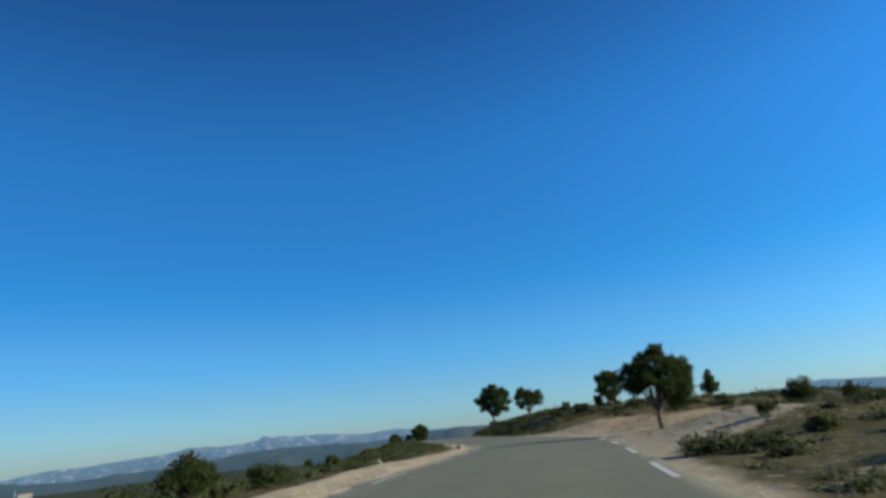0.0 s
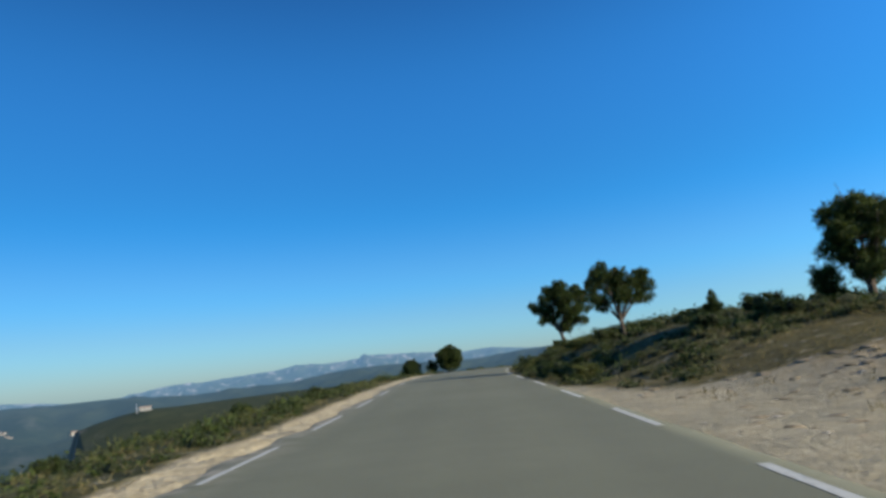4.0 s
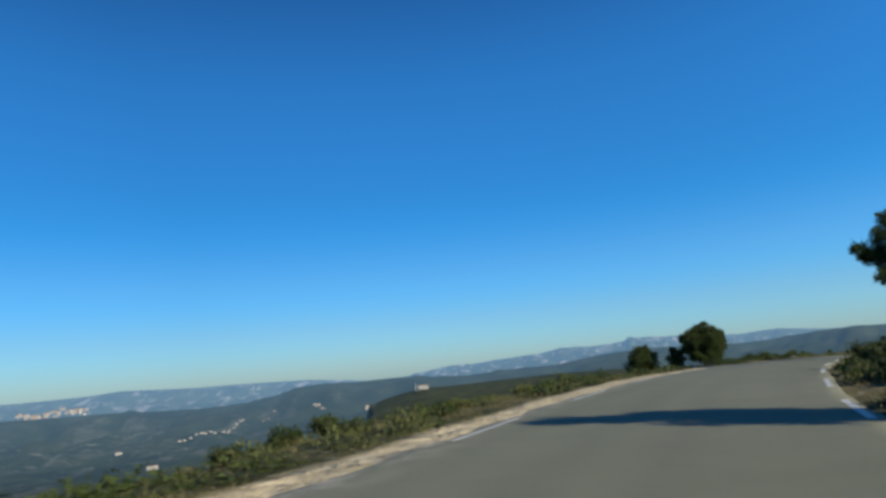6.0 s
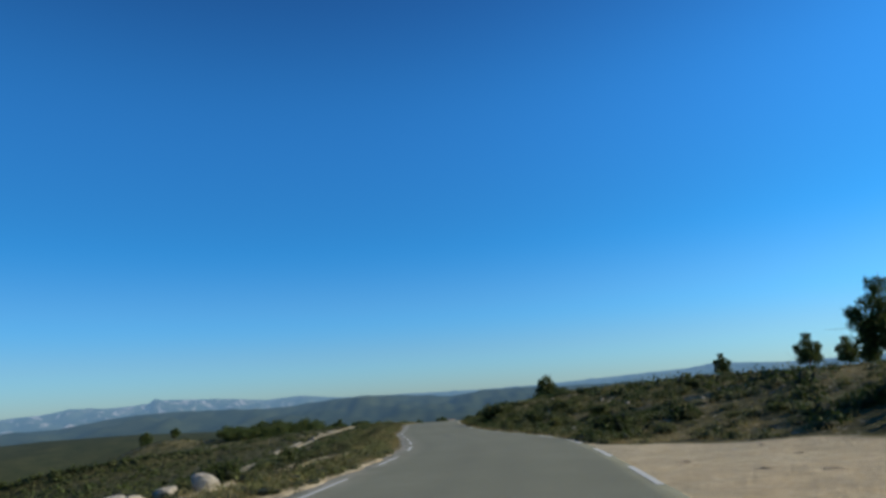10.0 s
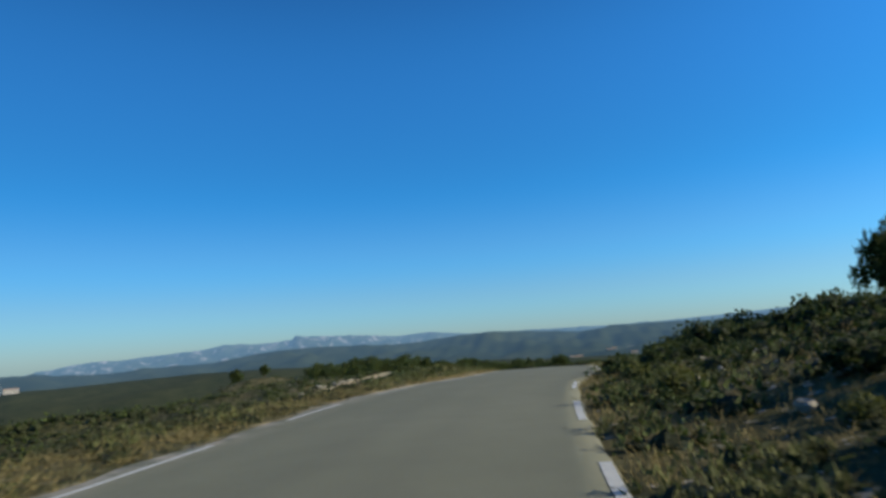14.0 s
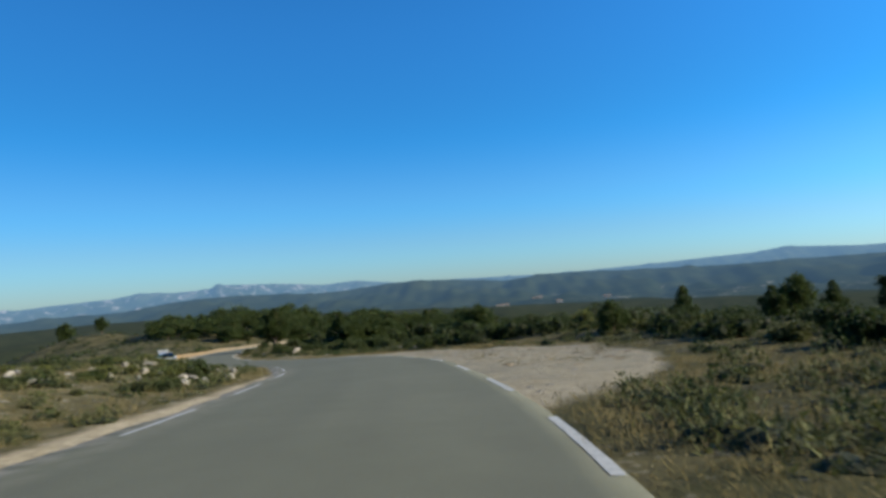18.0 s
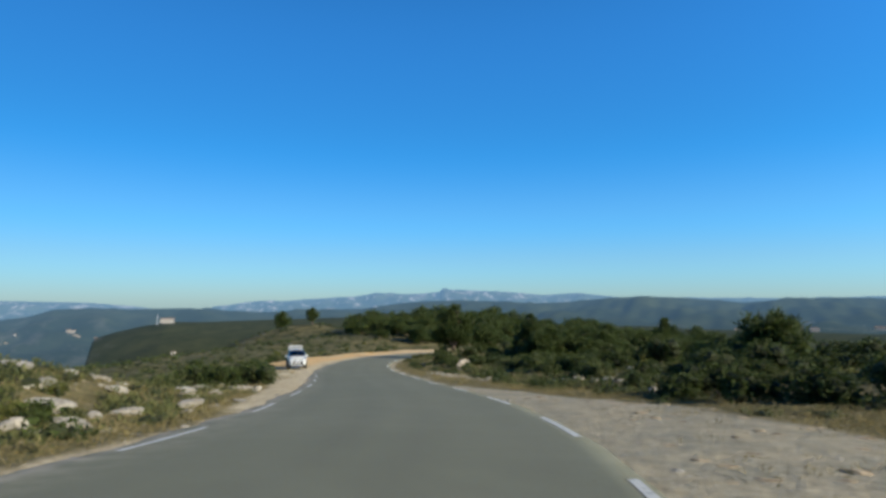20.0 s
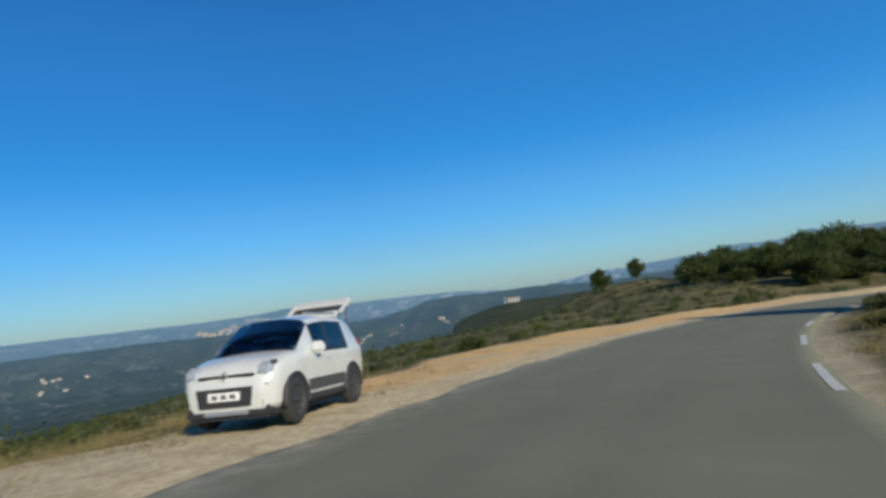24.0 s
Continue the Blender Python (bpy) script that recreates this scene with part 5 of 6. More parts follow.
for k in range(60):
    x, y = spot(rng.uniform(12.0, 15.4), 1, rng.uniform(1.5, 11))
    stone(None, "boulder", BLOCKS, x, y, rng.uniform(0.2, 0.5), rng.uniform(0.16, 0.34), rng.uniform(0.16, 0.34), 0.05, "grey limestone block on the shrubby bank", "bank boulders")
for k in range(56):
    x, y = spot(rng.uniform(19.4, 22.4), -1, rng.uniform(1.2, 9))
    stone(None, "boulder", BLOCKS, x, y, rng.uniform(0.3, 0.7), rng.uniform(0.2, 0.42), rng.uniform(0.25, 0.45), 0.08, "pale limestone block among low shrubs", "hillside boulders")
for x, y, a, b, c in ((83.7, 262.0, 1.1, 0.6, 0.35), (82.2, 265.7, 0.7, 0.5, 0.3), (79.4, 275.8, 0.9, 0.5, 0.3), (80.9, 268.6, 1.5, 0.8, 0.55), (81.4, 272.6, 1.5, 0.7, 0.35), (80.4, 271.4, 1.2, 0.6, 0.5), (83.9, 256.4, 1.0, 0.5, 0.35), (81.4, 259.7, 1.0, 0.6, 0.5),
                      (83.5, 259.2, 0.9, 0.6, 0.4), (82.6, 257.8, 1.2, 0.7, 0.5), (81.9, 261.8, 0.9, 0.5, 0.35), (84.2, 264.6, 0.6, 0.4, 0.2), (84.4, 260.2, 0.5, 0.35, 0.22), (80.2, 264.0, 1.1, 0.6, 0.4), (82.0, 254.9, 0.9, 0.6, 0.4), (79.8, 261.0, 1.3, 0.7, 0.5)):
    stone(None, "flat_rock", BLOCKS, x, y, a, b, c, 0.12, "flat pale limestone slab in dry grass", "hillside slabs")
for x, y, a, b, c in ((96.3, 274.3, 0.7, 0.5, 0.5), (96.0, 275.3, 0.5, 0.4, 0.3), (97.2, 272.4, 0.7, 0.5, 0.55), (96.8, 273.4, 0.8, 0.5, 0.3), (97.5, 271.5, 0.5, 0.4, 0.35), (97.3, 266.6, 0.45, 0.35, 0.4)):
    stone(None, "boulder", BLOCKS, x, y, a, b, c, 0.1, "pale limestone boulder in front of dark shrubs", "boulders")
for (ax, ay), (bx, by), n, big in (((53.4, 217.6), (58.0, 222.6), 13, 1.0), ((59.5, 223.6), (66.0, 228.9), 7, 0.75), ((33.0, 127.0), (37.5, 133.8), 9, 0.7)):
    for k in range(n):
        t = (k + rng.uniform(0.2, 0.8)) / n
        stone(None, "boulder", BLOCKS, ax + (bx - ax) * t + rng.normal(0, 0.3), ay + (by - ay) * t + rng.normal(0, 0.3), rng.uniform(0.8, 1.6) * big, rng.uniform(0.5, 0.9) * big, rng.uniform(0.5, 0.9) * big, 0.05, "pale limestone ledge beside the footpath", "path ledge")
for x, y, a in ((79.0, 196.3, 1.1), (79.9, 195.7, 0.9), (78.3, 197.0, 0.8), (80.9, 195.4, 0.8)):
    stone(None, "boulder", BLOCKS, x, y, a, 0.7 * a, 0.75 * a, 0.0, "pale limestone boulder on the brow of the bank", "brow boulders")
# the stone heap beside the lower bend
heap = new("stone_heap")
heap.location = (91.2, 282.2, float(height(91.2, 282.2)))
bpy.context.view_layer.update()
tagged(heap, "long heap of broken pale limestone in dry grass", "stone heap")
for k in range(295):
    t = rng.uniform(0, 1) if k < 180 else rng.uniform(0, 0.45)
    x, y = 89.6 + 3.6 * t + rng.normal(0, 0.40), 291.0 - 14.0 * t + rng.normal(0, 0.4)
    s = rng.uniform(0.06, 0.16) * (1.6 if k % 11 == 0 else 1.0)
    stone(heap, "stone", CHIPS, x, y, s * 1.4, s, s * 0.9, 0.15 - rng.uniform(0, 0.35))


def pebble_template(me):
    v = template(me)
    f = np.array([tuple(p.vertices) for p in me.polygons])
    return v, f


def gravel_spots(n, a, b, side, u0, u1, lo=0.3):
    st, u = rng.uniform(a, b, n), rng.uniform(u0, u1, n)
    run = np.interp(st, LINE[:, 0], RUN)
    p = on_road(run, side * (edge_of(run, side) + 0.05 + u))
    xy = np.stack([p[0], p[1]], 1)
    return xy[masks(xy[:, 0], xy[:, 1])[0] > lo]


TEMPL = [pebble_template(m) for m in PEBBLES]
xy = np.vstack([gravel_spots(420, 19.6, 21.9, -1, 1.0, 9, -1), gravel_spots(3800, 1.6, 5.7, 1, 0.3, 13), gravel_spots(300, -1, 4, -1, 0.1, 3.5), gravel_spots(300, 9.2, 11.4, 1, 0.1, 8), gravel_spots(2600, 18.8, 22.2, 1, 0.1, 9), gravel_spots(400, 21, 25, -1, 0.2, 5), gravel_spots(2600, 11.8, 15.6, 1, 0.3, 9, -1), gravel_spots(500, 21.6, 25.2, 1, 0.8, 8, -1), gravel_spots(160, 23.4, 24.8, 1, 2.0, 7, -1)])
cover("loose_stones", TEMPL, ROCK, xy, np.where(np.arange(len(xy)) < 420, 2.2, 1.0) * rng.uniform(0.04, 0.15, len(xy)) * rng.choice([0.6, 1.0, 1.6], len(xy), p=[0.6, 0.32, 0.08]), np.full(len(xy), 0.9), "scattered small limestone pieces on gravel", "stones")

# flat, half-buried slabs and clods in the lay-by
xy = np.vstack([gravel_spots(1800, 1.8, 5.7, 1, 0.8, 13), gravel_spots(420, 19.2, 21.8, 1, 0.8, 8), gravel_spots(60, 9.9, 11.3, 1, 0.8, 7)])
cover("rubble", [pebble_template(m) for m in LUMPS], EARTHY_ROCK, xy, rng.uniform(0.10, 0.42, len(xy)), rng.uniform(0.3, 0.7, len(xy)), "earth-stained broken slabs and clods in the gravel", "rubble")

# ---------------------------------------------------------------- small roadside things
CONCRETE = plain("white_painted_stone", (0.46, 0.45, 0.42), 0.8, 0, 0.3, 0.15, 12)
YELLOW = plain("yellow_paint", (0.50, 0.44, 0.24), 0.6, 0, 0.4, 0.15, 14)


def kilometre_stone(x, y, turn):
    """A low white marker stone with a yellow rounded cap."""
    ob = new("kilometre_stone")
    ob.matrix_world = Matrix.LocRotScale((x, y, float(height(x, y))), Euler((0.03, -0.03, turn)), (0.52, 0.52, 0.5))
    for name, z0, z1, w, d, mat, lab in (("shaft", -0.1, 0.44, 0.34, 0.22, CONCRETE, "chalky white painted block"), ("cap", 0.44, 0.60, 0.345, 0.225, YELLOW, "bleached yellow painted cap"), ("crown_edge", 0.60, 0.64, 0.33, 0.2, CONCRETE, "white top")):
        bm = bmesh.new()
        bmesh.ops.create_cube(bm, size=1)
        for v in bm.verts:
            v.co = Vector((v.co.x * w, v.co.y * d, z0 + (v.co.z + 0.5) * (z1 - z0)))
        bmesh.ops.bevel(bm, geom=bm.edges[:], offset=0.018, segments=2, affect='EDGES')
        me = bpy.data.meshes.new(name)
        bm.to_mesh(me)
        bm.free()
        me.materials.append(mat)
        part(name, me, ob, lab)
    return tagged(ob, "white kilometre stone with a yellow cap in the verge", "marker stone")


kilometre_stone(86.5, 218.2, 0.5)

# ---------------------------------------------------------------- parked car with its tailgate open
CAR_WHITE = Mat("car_white", 0.25, 0, 0.5)
CAR_WHITE.b.inputs["Coat Weight"].default_value = 0.6
CAR_WHITE.colour(CAR_WHITE.mix(CAR_WHITE.noise(CAR_WHITE.coords(), 3, 4), (0.42, 0.43, 0.415), (0.47, 0.48, 0.465)))
CAR_WHITE = CAR_WHITE.m
BLACK_PLASTIC = plain("black_plastic", (0.022, 0.022, 0.024), 0.6, 0, 0.4)
GREY_PLASTIC = plain("grey_plastic", (0.045, 0.046, 0.048), 0.6, 0, 0.4)
SILVER = plain("silver_trim", (0.55, 0.55, 0.56), 0.35, 0.8)
RUBBER = plain("tyre_rubber", (0.018, 0.018, 0.018), 0.85)
ALLOY = plain("alloy", (0.16, 0.16, 0.165), 0.35, 0.9)
LAMP = plain("headlamp_lens", (0.36, 0.39, 0.42), 0.08, 0.4, 0.8, 0.2)
SEAT = plain("seat_cloth", (0.05, 0.05, 0.055), 0.9)
PLATE = plain("plate_white", (0.62, 0.62, 0.60), 0.5)
BARS = plain("plate_bars", (0.10, 0.10, 0.12), 0.6)
GLASS = Mat("car_glass", 0.02, 0, 0.5)
GLASS.colour((0.10, 0.14, 0.19))
GLASS.b.inputs["Transmission Weight"].default_value = 1.0
GLASS.b.inputs["IOR"].default_value = 1.45
GLASS = GLASS.m


def bm_part(name, bm, mat, parent, label="", smooth=False):
    me = bpy.data.meshes.new(name)
    bmesh.ops.recalc_face_normals(bm, faces=bm.faces[:])
    bm.to_mesh(me)
    bm.free()
    me.materials.append(mat)
    if smooth:
        me.polygons.foreach_set("use_smooth", np.full(len(me.polygons), True))
    return part(name, me, parent, label)


def block(name, centre, size, mat, parent, label="", bevel=0.02, shear=None, segments=2, taper=None):
    """A rounded box; taper narrows its top (x, y)."""
    bm = bmesh.new()
    bmesh.ops.create_cube(bm, size=1)
    for v in bm.verts:
        k = v.co.z + 0.5
        tx, ty = taper or (1, 1)
        v.co = Vector((v.co.x * size[0] * (1 + (tx - 1) * k), v.co.y * size[1] * (1 + (ty - 1) * k), v.co.z * size[2])) + Vector(centre) + (Vector(shear) * v.co.z if shear else Vector())
    bmesh.ops.bevel(bm, geom=bm.edges[:], offset=bevel, segments=segments, affect='EDGES')
    return bm_part(name, bm, mat, parent, label)


def ring(name, centre, outer, inner, wide, mat, parent, label="", arc=(0, 360), n=28, lip=0.02):
    """A turned ring or arch about the car's cross axis."""
    bm = bmesh.new()
    prof = [(inner, -wide / 2), (outer - lip, -wide / 2), (outer, -wide / 2 + lip), (outer, wide / 2 - lip), (outer - lip, wide / 2), (inner, wide / 2)]
    rows, closed = [], arc[1] - arc[0] >= 360
    for i in range(n + (0 if closed else 1)):
        a = radians(arc[0] + (arc[1] - arc[0]) * i / n)
        rows.append([bm.verts.new((centre[0] + r * math.cos(a), centre[1] + y, centre[2] + r * math.sin(a))) for r, y in prof])
    for i in range(n):
        p, q = rows[i], rows[(i + 1) % len(rows)]
        for k in range(len(prof)):
            bm.faces.new((p[k], p[(k + 1) % len(prof)], q[(k + 1) % len(prof)], q[k]))
    return bm_part(name, bm, mat, parent, label, True)


# stations of the shell: x, then half-width and height of each row from the floor's middle to the roof's middle
def shell_row(x):
    lower = [(0.0, 0.27), (0.70, 0.27), (0.775, 0.34), (0.815, 0.60), (0.82, 0.88)]
    nose = np.interp(x, [-1.84, -1.74, -1.5, 1.1, 1.55, 1.74, 1.84], [0.93, 0.975, 1, 1, 0.955, 0.88, 0.74])
    hood = np.interp(x, [0.95, 1.2, 1.5, 1.66, 1.78, 1.84], [1.04, 1.01, 0.95, 0.88, 0.76, 0.60])
    low = np.interp(x, [-1.84, -1.6, 1.6, 1.84], [0.08, 0.0, 0.0, 0.05])
    rows = [(w * nose, min(z + low * (1 - z), hood - 0.10 if x > 0.95 else 9)) for w, z in lower]
    if x > 0.8:
        top = [(0.80, hood - 0.055), (0.735, hood - 0.015), (0.58, hood + 0.005), (0.3, hood + 0.022), (0.0, hood + 0.028)]
    else:
        roof = np.interp(x, [-1.84, -1.68, -1.45, -1.12, -0.4, 0.1, 0.30], [1.14, 1.33, 1.495, 1.55, 1.575, 1.555, 1.52])
        top = [(0.80, 0.98), (0.655, roof - 0.11), (0.585, roof - 0.035), (0.3, roof + 0.012), (0.0, roof + 0.022)]
    return [(x, w, z) for w, z in rows] + [(x, w * nose, z) for w, z in top]


STATIONS = [1.84, 1.80, 1.72, 1.60, 1.42, 1.12, 0.95, 0.34, 0.26, -0.22, -0.30, -0.98, -1.08, -1.12, -1.45, -1.68, -1.82]


def glazed(pane):
    """Give a sheet of glass its thickness."""
    mod = pane.modifiers.new("thickness", 'SOLIDIFY')
    mod.thickness, mod.offset = 0.005, 0
    return pane


def parked_car(x, y, z, heading, pitch):
    car = new("parked_car")
    car.matrix_world = Matrix.Translation((x, y, z)) @ Matrix.Rotation(heading, 4, 'Z') @ Matrix.Rotation(pitch, 4, 'Y') @ Matrix.Diagonal((0.96, 0.97, 1.04, 1))
    rows = [shell_row(s) for s in STATIONS]
    body, wind, pillars = bmesh.new(), bmesh.new(), {}
    side_glass = {}
    for side in (1, -1):
        grid = [[(p[0], p[1] * side, p[2]) for p in r] for r in rows]
        for i in range(len(grid) - 1):
            for k in range(len(grid[0]) - 1):
                quad = (grid[i][k], grid[i][k + 1], grid[i + 1][k + 1], grid[i + 1][k])
                x0, x1 = STATIONS[i], STATIONS[i + 1]
                if (x0, x1) == (0.95, 0.34) and k >= 6:
                    target = wind
                elif k == 5 and (x0, x1) in ((0.26, -0.22), (-0.30, -0.98)):
                    target = side_glass.setdefault((side, x0), bmesh.new())
                elif k == 5 and (x0, x1) in ((0.34, 0.26), (-0.22, -0.30), (-0.98, -1.08)):
                    target = pillars.setdefault((side, x0), bmesh.new())
                else:
                    target = body
                vs = [target.verts.new(q) for q in quad]
                target.faces.new(vs)
        # front and lower rear closing faces
        for r in (grid[0],):
            body.faces.new([body.verts.new(q) for q in r])
        body.faces.new([body.verts.new(q) for q in grid[-1][:5]] + [body.verts.new((grid[-1][4][0], 0, grid[-1][4][2]))])
    for b in (body, wind, *pillars.values(), *side_glass.values()):
        bmesh.ops.remove_doubles(b, verts=b.verts[:], dist=0.002)
    shell = bm_part("body", body, CAR_WHITE, car, "glossy white painted shell", True)
    mod = shell.modifiers.new("edges", 'BEVEL')
    mod.width, mod.segments, mod.limit_method, mod.angle_limit = 0.018, 2, 'ANGLE', radians(28)
    glazed(bm_part("windscreen", wind, GLASS, car, "sloping clear glass", True))
    for b in pillars.values():
        bm_part("window_pillar", b, BLACK_PLASTIC, car, "black pillar beside the window")
    for (side, x0), b in side_glass.items():
        glazed(bm_part("side_window", b, GLASS, car, "tinted glass"))
    for side in (1, -1):
        # black window frames
        for x0, x1 in ((0.26, -0.22), (-0.30, -0.98)):
            block("window_trim", ((x0 + x1) / 2, side * 0.806, 0.985), (abs(x1 - x0) + 0.06, 0.02, 0.03), BLACK_PLASTIC, car, bevel=0.006)
        for ax, lab in ((1.13, "front"), (-1.17, "rear")):
            wheel = new("wheel")
            wheel.parent = car
            wheel["label"] = "alloy wheel with a chunky tyre"
            c = (ax, side * 0.735, 0.325)
            ring("tyre", c, 0.325, 0.19, 0.20, RUBBER, wheel, "black tread", lip=0.035)
            ring("rim", (c[0], c[1] + side * 0.02, c[2]), 0.20, 0.165, 0.17, ALLOY, wheel, "grey alloy")
            for k in range(6):
                a = k * math.pi / 3 + 0.3
                bm = bmesh.new()
                bmesh.ops.create_cube(bm, size=1)
                for v in bm.verts:
                    lx, lz = 0.095 + v.co.x * 0.17, v.co.z * (0.075 - 0.035 * v.co.x)
                    v.co = Vector((c[0] + lx * math.cos(a) - lz * math.sin(a), c[1] + side * 0.085 + v.co.y * 0.03, c[2] + lx * math.sin(a) + lz * math.cos(a)))
                bm_part("spoke", bm, ALLOY, wheel)
            ring("hub", (c[0], c[1] + side * 0.085, c[2]), 0.055, 0.005, 0.045, ALLOY, wheel)
            ring("wheel_well", (ax, side * 0.765, 0.325), 0.372, 0.02, 0.115, BLACK_PLASTIC, car, "black wheel well", arc=(-4, 184))
            ring("arch_trim", (ax, side * 0.80, 0.325), 0.410, 0.355, 0.09, BLACK_PLASTIC, car, "black plastic arch", arc=(-6, 186))
        block("side_moulding", (-0.02, side * 0.822, 0.50), (1.40, 0.045, 0.16), GREY_PLASTIC, car, "grey plastic strip", 0.012)
        block("sill", (0.0, side * 0.775, 0.31), (1.6, 0.08, 0.10), BLACK_PLASTIC, car, "black plastic sill", 0.02)
        block("mirror", (0.44, side * 0.90, 1.04), (0.13, 0.24, 0.18), CAR_WHITE, car, "white door mirror", 0.045, segments=3)
        block("mirror_arm", (0.42, side * 0.80, 0.98), (0.06, 0.10, 0.05), BLACK_PLASTIC, car, bevel=0.012)
        for hx in (-0.14, -0.92):
            block("door_handle", (hx, side * 0.825, 0.87), (0.17, 0.03, 0.035), CAR_WHITE, car, bevel=0.01)
        block("headlight", (1.575, side * 0.60, 0.83), (0.36, 0.25, 0.20), LAMP, car, "clear headlamp", 0.05, shear=(-0.10, 0, 0), segments=3)
        block("headlight_bezel", (1.555, side * 0.67, 0.895), (0.20, 0.13, 0.08), BLACK_PLASTIC, car, "dark upper corner of the lamp", 0.03, shear=(-0.06, 0, 0))
        block("indicator_lamp", (1.775, side * 0.58, 0.63), (0.06, 0.22, 0.055), LAMP, car, "narrow lamp above the bumper", 0.018)
        ring("fog_lamp_surround", (1.77, side * 0.60, 0.40), 0.06, 0.02, 0.03, SILVER, car)
        block("roof_rail", (-0.45, side * 0.56, 1.60), (1.30, 0.035, 0.035), SILVER, car, "grey roof rail", 0.012)
        block("front_seat", (-0.08, side * 0.36, 0.78), (0.18, 0.46, 0.62), SEAT, car, "dark cloth seat", 0.06, shear=(-0.12, 0, 0))
        block("headrest", (-0.17, side * 0.36, 1.18), (0.10, 0.26, 0.18), SEAT, car, "dark headrest", 0.04)
        block("tail_lamp", (-1.765, side * 0.70, 0.98), (0.08, 0.12, 0.30), plain("tail_lamp_red", (0.16, 0.01, 0.01), 0.2), car, "red tail lamp", 0.03)
    block("grille", (1.815, 0, 0.485), (0.09, 0.90, 0.32), BLACK_PLASTIC, car, "black lower grille", 0.03, taper=(0.8, 1.12))
    block("underbody", (-0.05, 0, 0.25), (3.2, 1.36, 0.16), BLACK_PLASTIC, car, "black underside", 0.03)
    block("bumper", (1.70, 0, 0.265), (0.22, 1.42, 0.17), BLACK_PLASTIC, car, "black plastic bumper", 0.05)
    block("skid_plate", (1.825, 0, 0.275), (0.06, 0.74, 0.06), SILVER, car, "silver skid plate", 0.02)
    block("upper_slot", (1.762, 0, 0.765), (0.08, 0.94, 0.05), BLACK_PLASTIC, car, "dark slot between the lamps", 0.015)
    block("badge", (1.80, 0, 0.772), (0.035, 0.135, 0.135), SILVER, car, "round metal badge", 0.055, segments=4)
    block("badge_centre", (1.815, 0, 0.772), (0.02, 0.085, 0.085), BLACK_PLASTIC, car, "dark badge centre", 0.035, segments=3)
    plate = block("number_plate", (1.86, 0, 0.50), (0.02, 0.52, 0.115), PLATE, car, "white plate with dark bars", 0.006)
    for k in range(3):
        block("plate_bar", (1.872, -0.15 + 0.15 * k, 0.50), (0.006, 0.10, 0.065), BARS, plate, bevel=0.001)
    block("dashboard", (0.60, 0, 0.93), (0.40, 1.36, 0.16), BLACK_PLASTIC, car, "dark dashboard", 0.05)
    block("papers", (0.66, -0.28, 1.025), (0.22, 0.30, 0.012), PLATE, car, "pale papers on the dashboard", 0.004)
    block("rear_seat", (-0.95, 0, 0.78), (0.16, 1.22, 0.58), SEAT, car, "dark rear bench", 0.05, shear=(-0.1, 0, 0))
    block("boot_floor", (-1.40, 0, 0.55), (0.72, 1.24, 0.05), SEAT, car, "dark boot carpet", 0.01)
    # tailgate, hinged at the back edge of the roof and swung up
    gate = new("tailgate")
    gate.parent = car
    gate["label"] = "white tailgate swung open above the roof"
    gate.matrix_basis = Matrix.Translation((-1.22, 0, 1.56)) @ Matrix.Rotation(radians(26), 4, 'Y')
    block("gate_top", (-0.10, 0, 0.0), (0.22, 1.12, 0.07), CAR_WHITE, gate, "white spoiler", 0.03, taper=(0.9, 0.96))
    block("gate_panel", (-0.66, 0, -0.03), (0.22, 1.24, 0.12), CAR_WHITE, gate, "white lower panel", 0.035)
    block("gate_glass", (-0.38, 0, -0.045), (0.42, 1.10, 0.03), BLACK_PLASTIC, gate, "dark rear window", 0.006)
    for side in (1, -1):
        block("gate_frame", (-0.38, side * 0.57, -0.01), (0.44, 0.09, 0.06), CAR_WHITE, gate, bevel=0.02)
        bm = bmesh.new()
        vf = tube([(-1.56, side * 0.60, 1.28), (-1.68, side * 0.58, 1.74)], [0.012, 0.012], 6)
        vs = [bm.verts.new(v) for v in vf[0]]
        for f in vf[1]:
            bm.faces.new([vs[i] for i in f])
        bm_part("gas_strut", bm, BLACK_PLASTIC, car, "thin black strut")
    return tagged(car, "small white hatchback parked on gravel, tailgate open", "car")


parked_car(76.96, 301.18, float(height(76.96, 301.18)) + 0.01, radians(-72.5), radians(-3.6))

# ---------------------------------------------------------------- lookout house and mast on the far ridge
# Plaster and tile colours are greyed to imitate the haze of distance.
PLASTER = plain("hazed_cream_plaster", (0.30, 0.285, 0.26), 0.9, 0, 0.2, 0.1, 0.6)
TILES = plain("hazed_roof_tiles", (0.22, 0.17, 0.135), 0.9, 0, 0.2, 0.2, 0.8)
STEEL = plain("mast_steel", (0.45, 0.45, 0.46), 0.5, 0.6)
DARK_PANE = plain("dark_window", (0.03, 0.035, 0.04), 0.15)


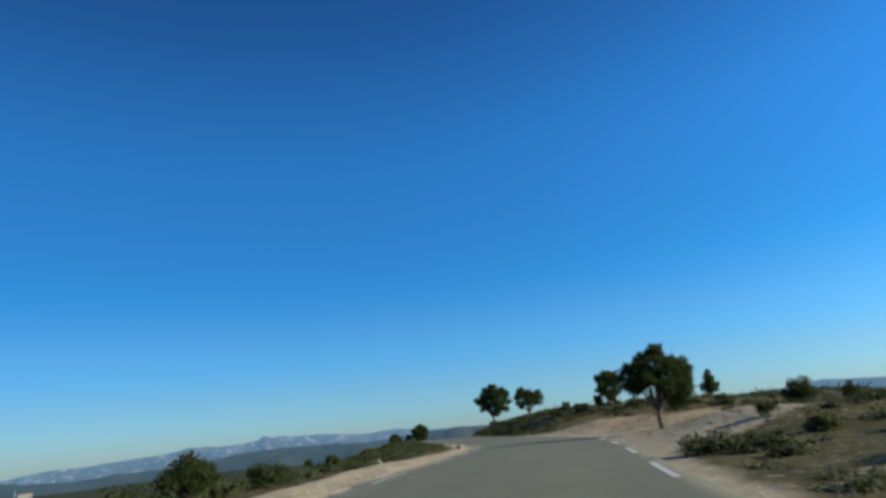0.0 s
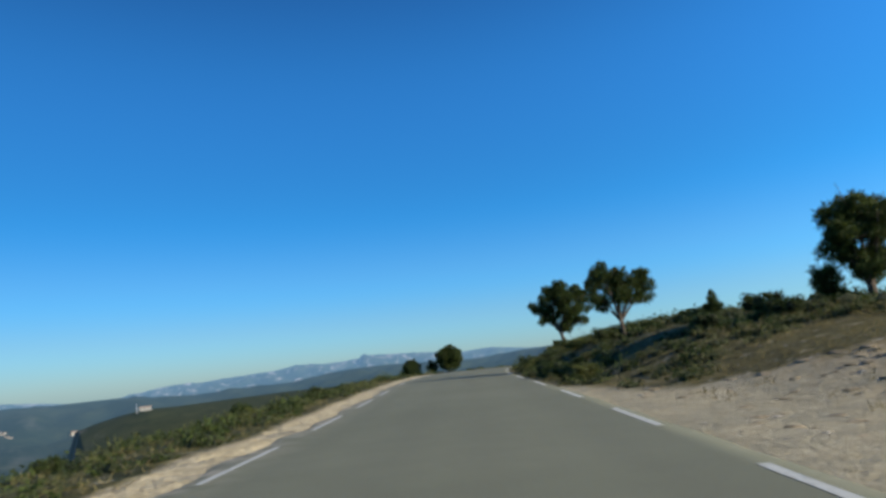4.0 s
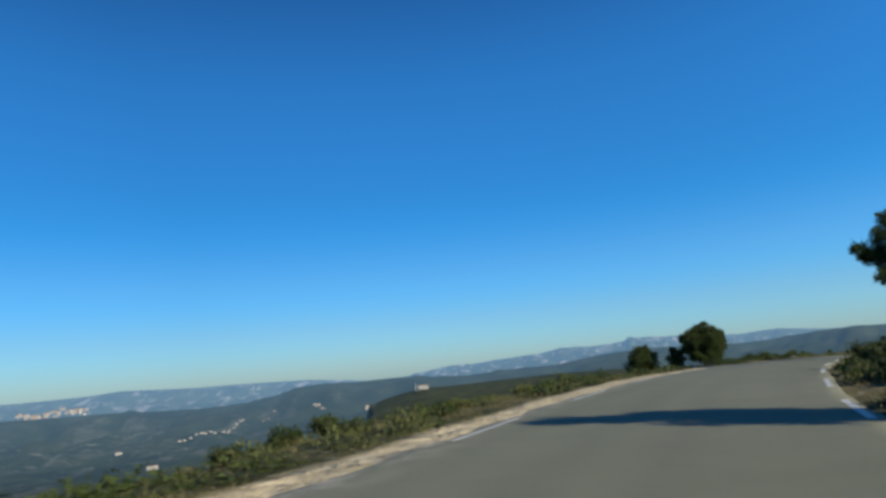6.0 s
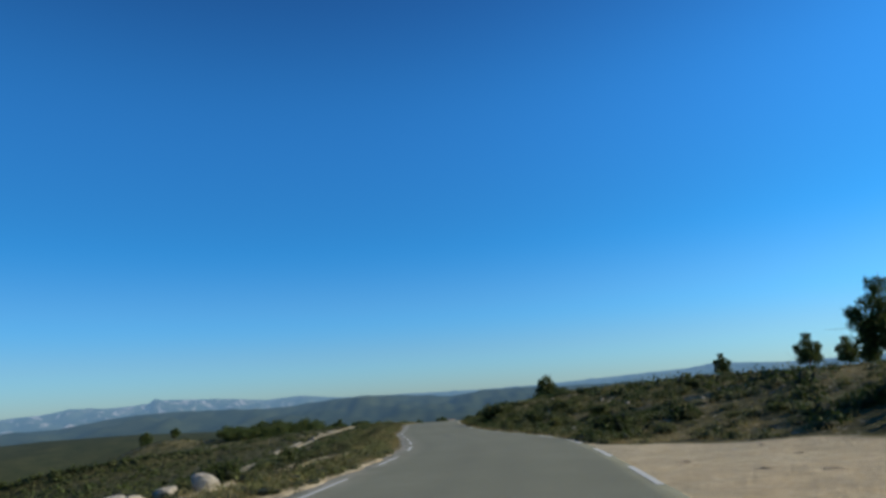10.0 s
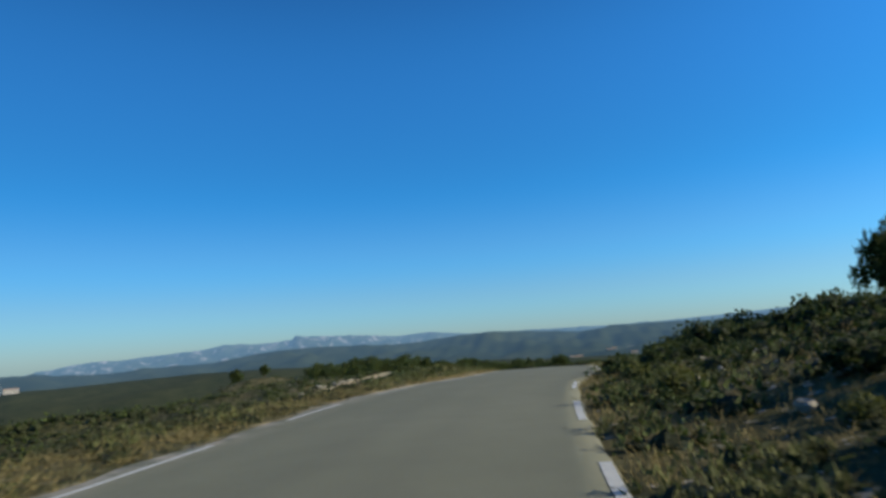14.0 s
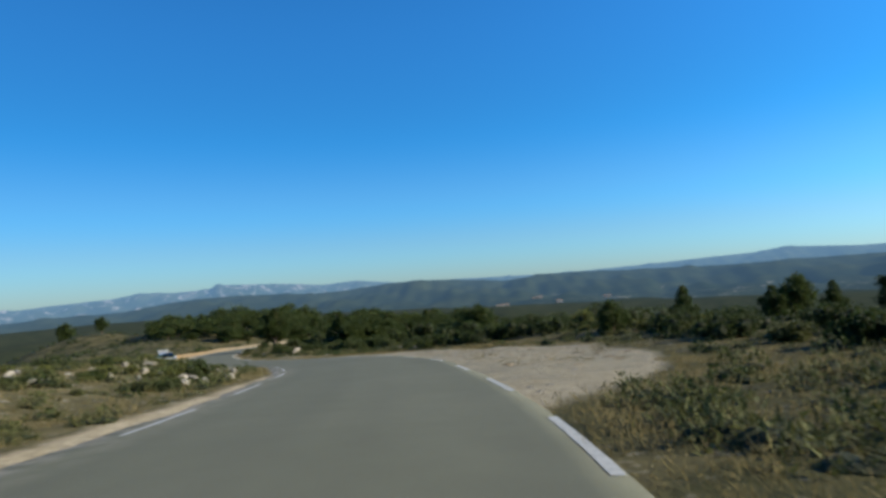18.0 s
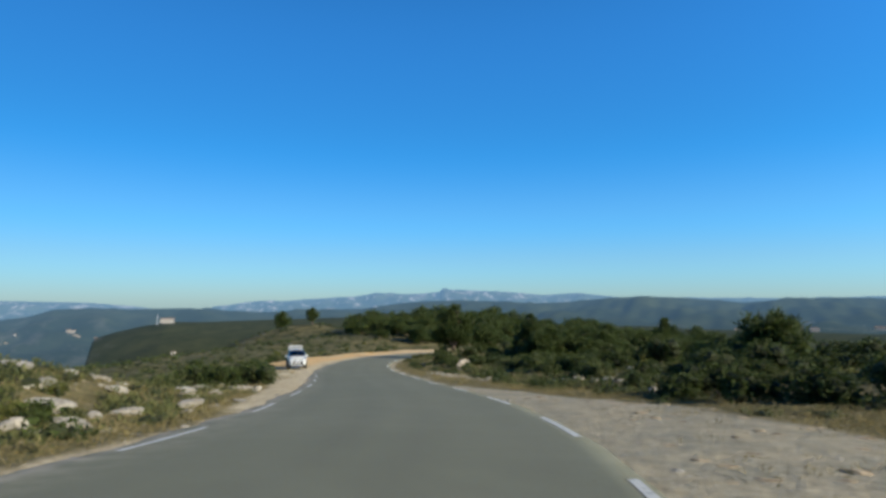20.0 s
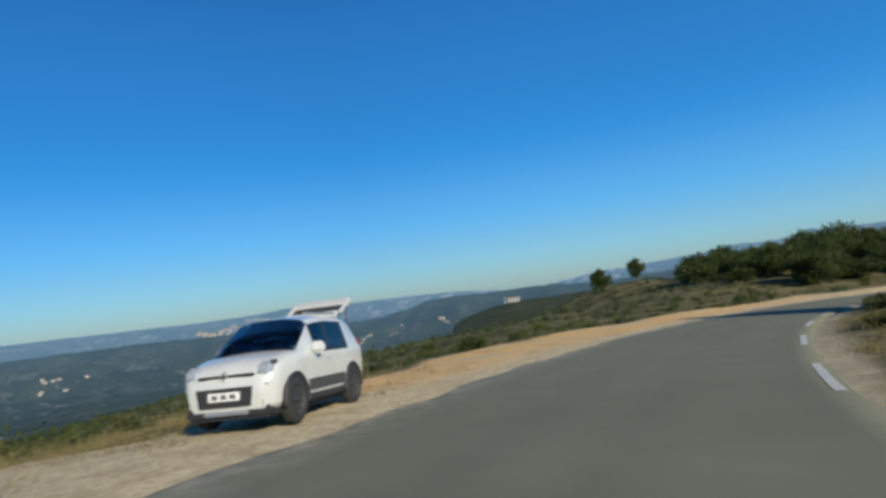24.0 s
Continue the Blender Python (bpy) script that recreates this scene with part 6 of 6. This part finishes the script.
def ridge_house(x, y, z, turn, length, deep, high, windows=True):
    house = new("house")
    house.matrix_world = Matrix.Translation((x, y, z)) @ Matrix.Rotation(turn, 4, 'Z')
    block("wall", (0, 0, high / 2), (length, deep, high), PLASTER, house, "cream plaster walls", 0.05)
    bm = bmesh.new()
    a, b = length / 2 + 0.5, deep / 2 + 0.5
    vs = [bm.verts.new(p) for p in ((-a, -b, high), (a, -b, high), (a, b, high), (-a, b, high), (-a, 0, high + deep * 0.22), (a, 0, high + deep * 0.22))]
    for f in ((0, 1, 5, 4), (2, 3, 4, 5), (0, 4, 3), (1, 2, 5), (0, 3, 2, 1)):
        bm.faces.new([vs[i] for i in f])
    bm_part("roof", bm, TILES, house, "low red tiled roof")
    for k in range(int(length // 4) if windows else 0):
        block("window", (-length / 2 + 2.5 + k * 4, -deep / 2 - 0.02, high * 0.55), (1.2, 0.12, 1.5), DARK_PANE, house, "dark window", 0.03)
    return tagged(house, "small cream house on the far wooded ridge", "house")


def at_far(az, r):
    """The ground of the distant country at a bearing and distance."""
    return ORIGIN[0] - r * math.sin(radians(az)), ORIGIN[1] + r * math.cos(radians(az)), float(far_height(np.array(float(az)), np.array(float(r))))


hx, hy, hz = at_far(20.6, 1204)
ridge_house(hx, hy, hz - 0.5, 0.3, 20, 8, 6.5)
mx, my, mz = at_far(21.3, 1200)
mast = new("radio_mast")
mast.location = (mx, my, mz)
for k in range(4):
    a = k * math.pi / 2
    vf = tube([(1.4 * math.cos(a), 1.4 * math.sin(a), -1), (0.25 * math.cos(a), 0.25 * math.sin(a), 17)], [0.16, 0.08], 5)
    part("leg", mesh_data("leg", vf[0], vf[1], STEEL), mast)
for k in range(7):
    h = 2 + k * 2.2
    w = 1.4 - 1.15 * h / 18
    vf = tube([(w, 0, h), (0, w, h + 0.8), (-w, 0, h + 1.6), (0, -w, h + 2.2)], [0.07] * 4, 4)
    part("brace", mesh_data("brace", vf[0], vf[1], STEEL), mast)
tagged(mast, "thin steel radio mast on the far ridge", "mast")
for az, r, ln in ((30.5, 1700, 18), (43.0, 1700, 26), (45.0, 2050, 18), (-24.0, 1900, 24), (-24.5, 1910, 16), (-27.0, 2050, 20), (-27.4, 2040, 14), (-29.0, 1850, 18), (-33.0, 2000, 22), (25.6, 1320, 12)):
    x, y, z = at_far(az, r)
    ridge_house(x, y, z - 0.3, radians(az) + 0.2, ln, 9, 7)["label"] = "cream valley house seen far below the road"
# hamlets strung along the valley lanes: bearing and distance of both ends, houses, usual length
rng = np.random.default_rng(78)
for az0, r0, az1, r1, n, ln in ((40.6, 2110, 37.4, 2140, 8, 9), (37.2, 2150, 35.0, 2350, 7, 9), (33.7, 2320, 32.5, 2385, 4, 8), (29.3, 2310, 28.4, 2265, 6, 10), (19.4, 990, 18.6, 968, 5, 6)):
    for k in range(n):
        t = (k + rng.uniform(0.1, 0.9)) / n
        x, y, z = at_far(az0 + (az1 - az0) * t, r0 + (r1 - r0) * t + rng.normal(0, 0.006 * r0))
        ridge_house(x, y, z - 0.3, radians(az0) + rng.normal(0, 0.3), ln * rng.uniform(0.7, 1.4), 0.6 * ln, 0.4 * ln, ln > 12)["label"] = "cream house of a hamlet strung along the valley"
# the pale village on the far slope
rng = np.random.default_rng(77)
for k in range(46):
    x, y, z = at_far(rng.uniform(45.9, 50.6), rng.uniform(3960, 4110))
    ridge_house(x, y, z - 0.5, rng.uniform(0, 3), rng.uniform(16, 34), 16, rng.uniform(7, 12), False)["label"] = "pale village house on the far slope"
for k in range(9):
    x, y, z = at_far(rng.uniform(57.0, 63.0), rng.uniform(2120, 2260))
    ridge_house(x, y, z - 0.5, rng.uniform(0, 3), rng.uniform(10, 18), 9, 6)["label"] = "cream valley house seen far below the road"
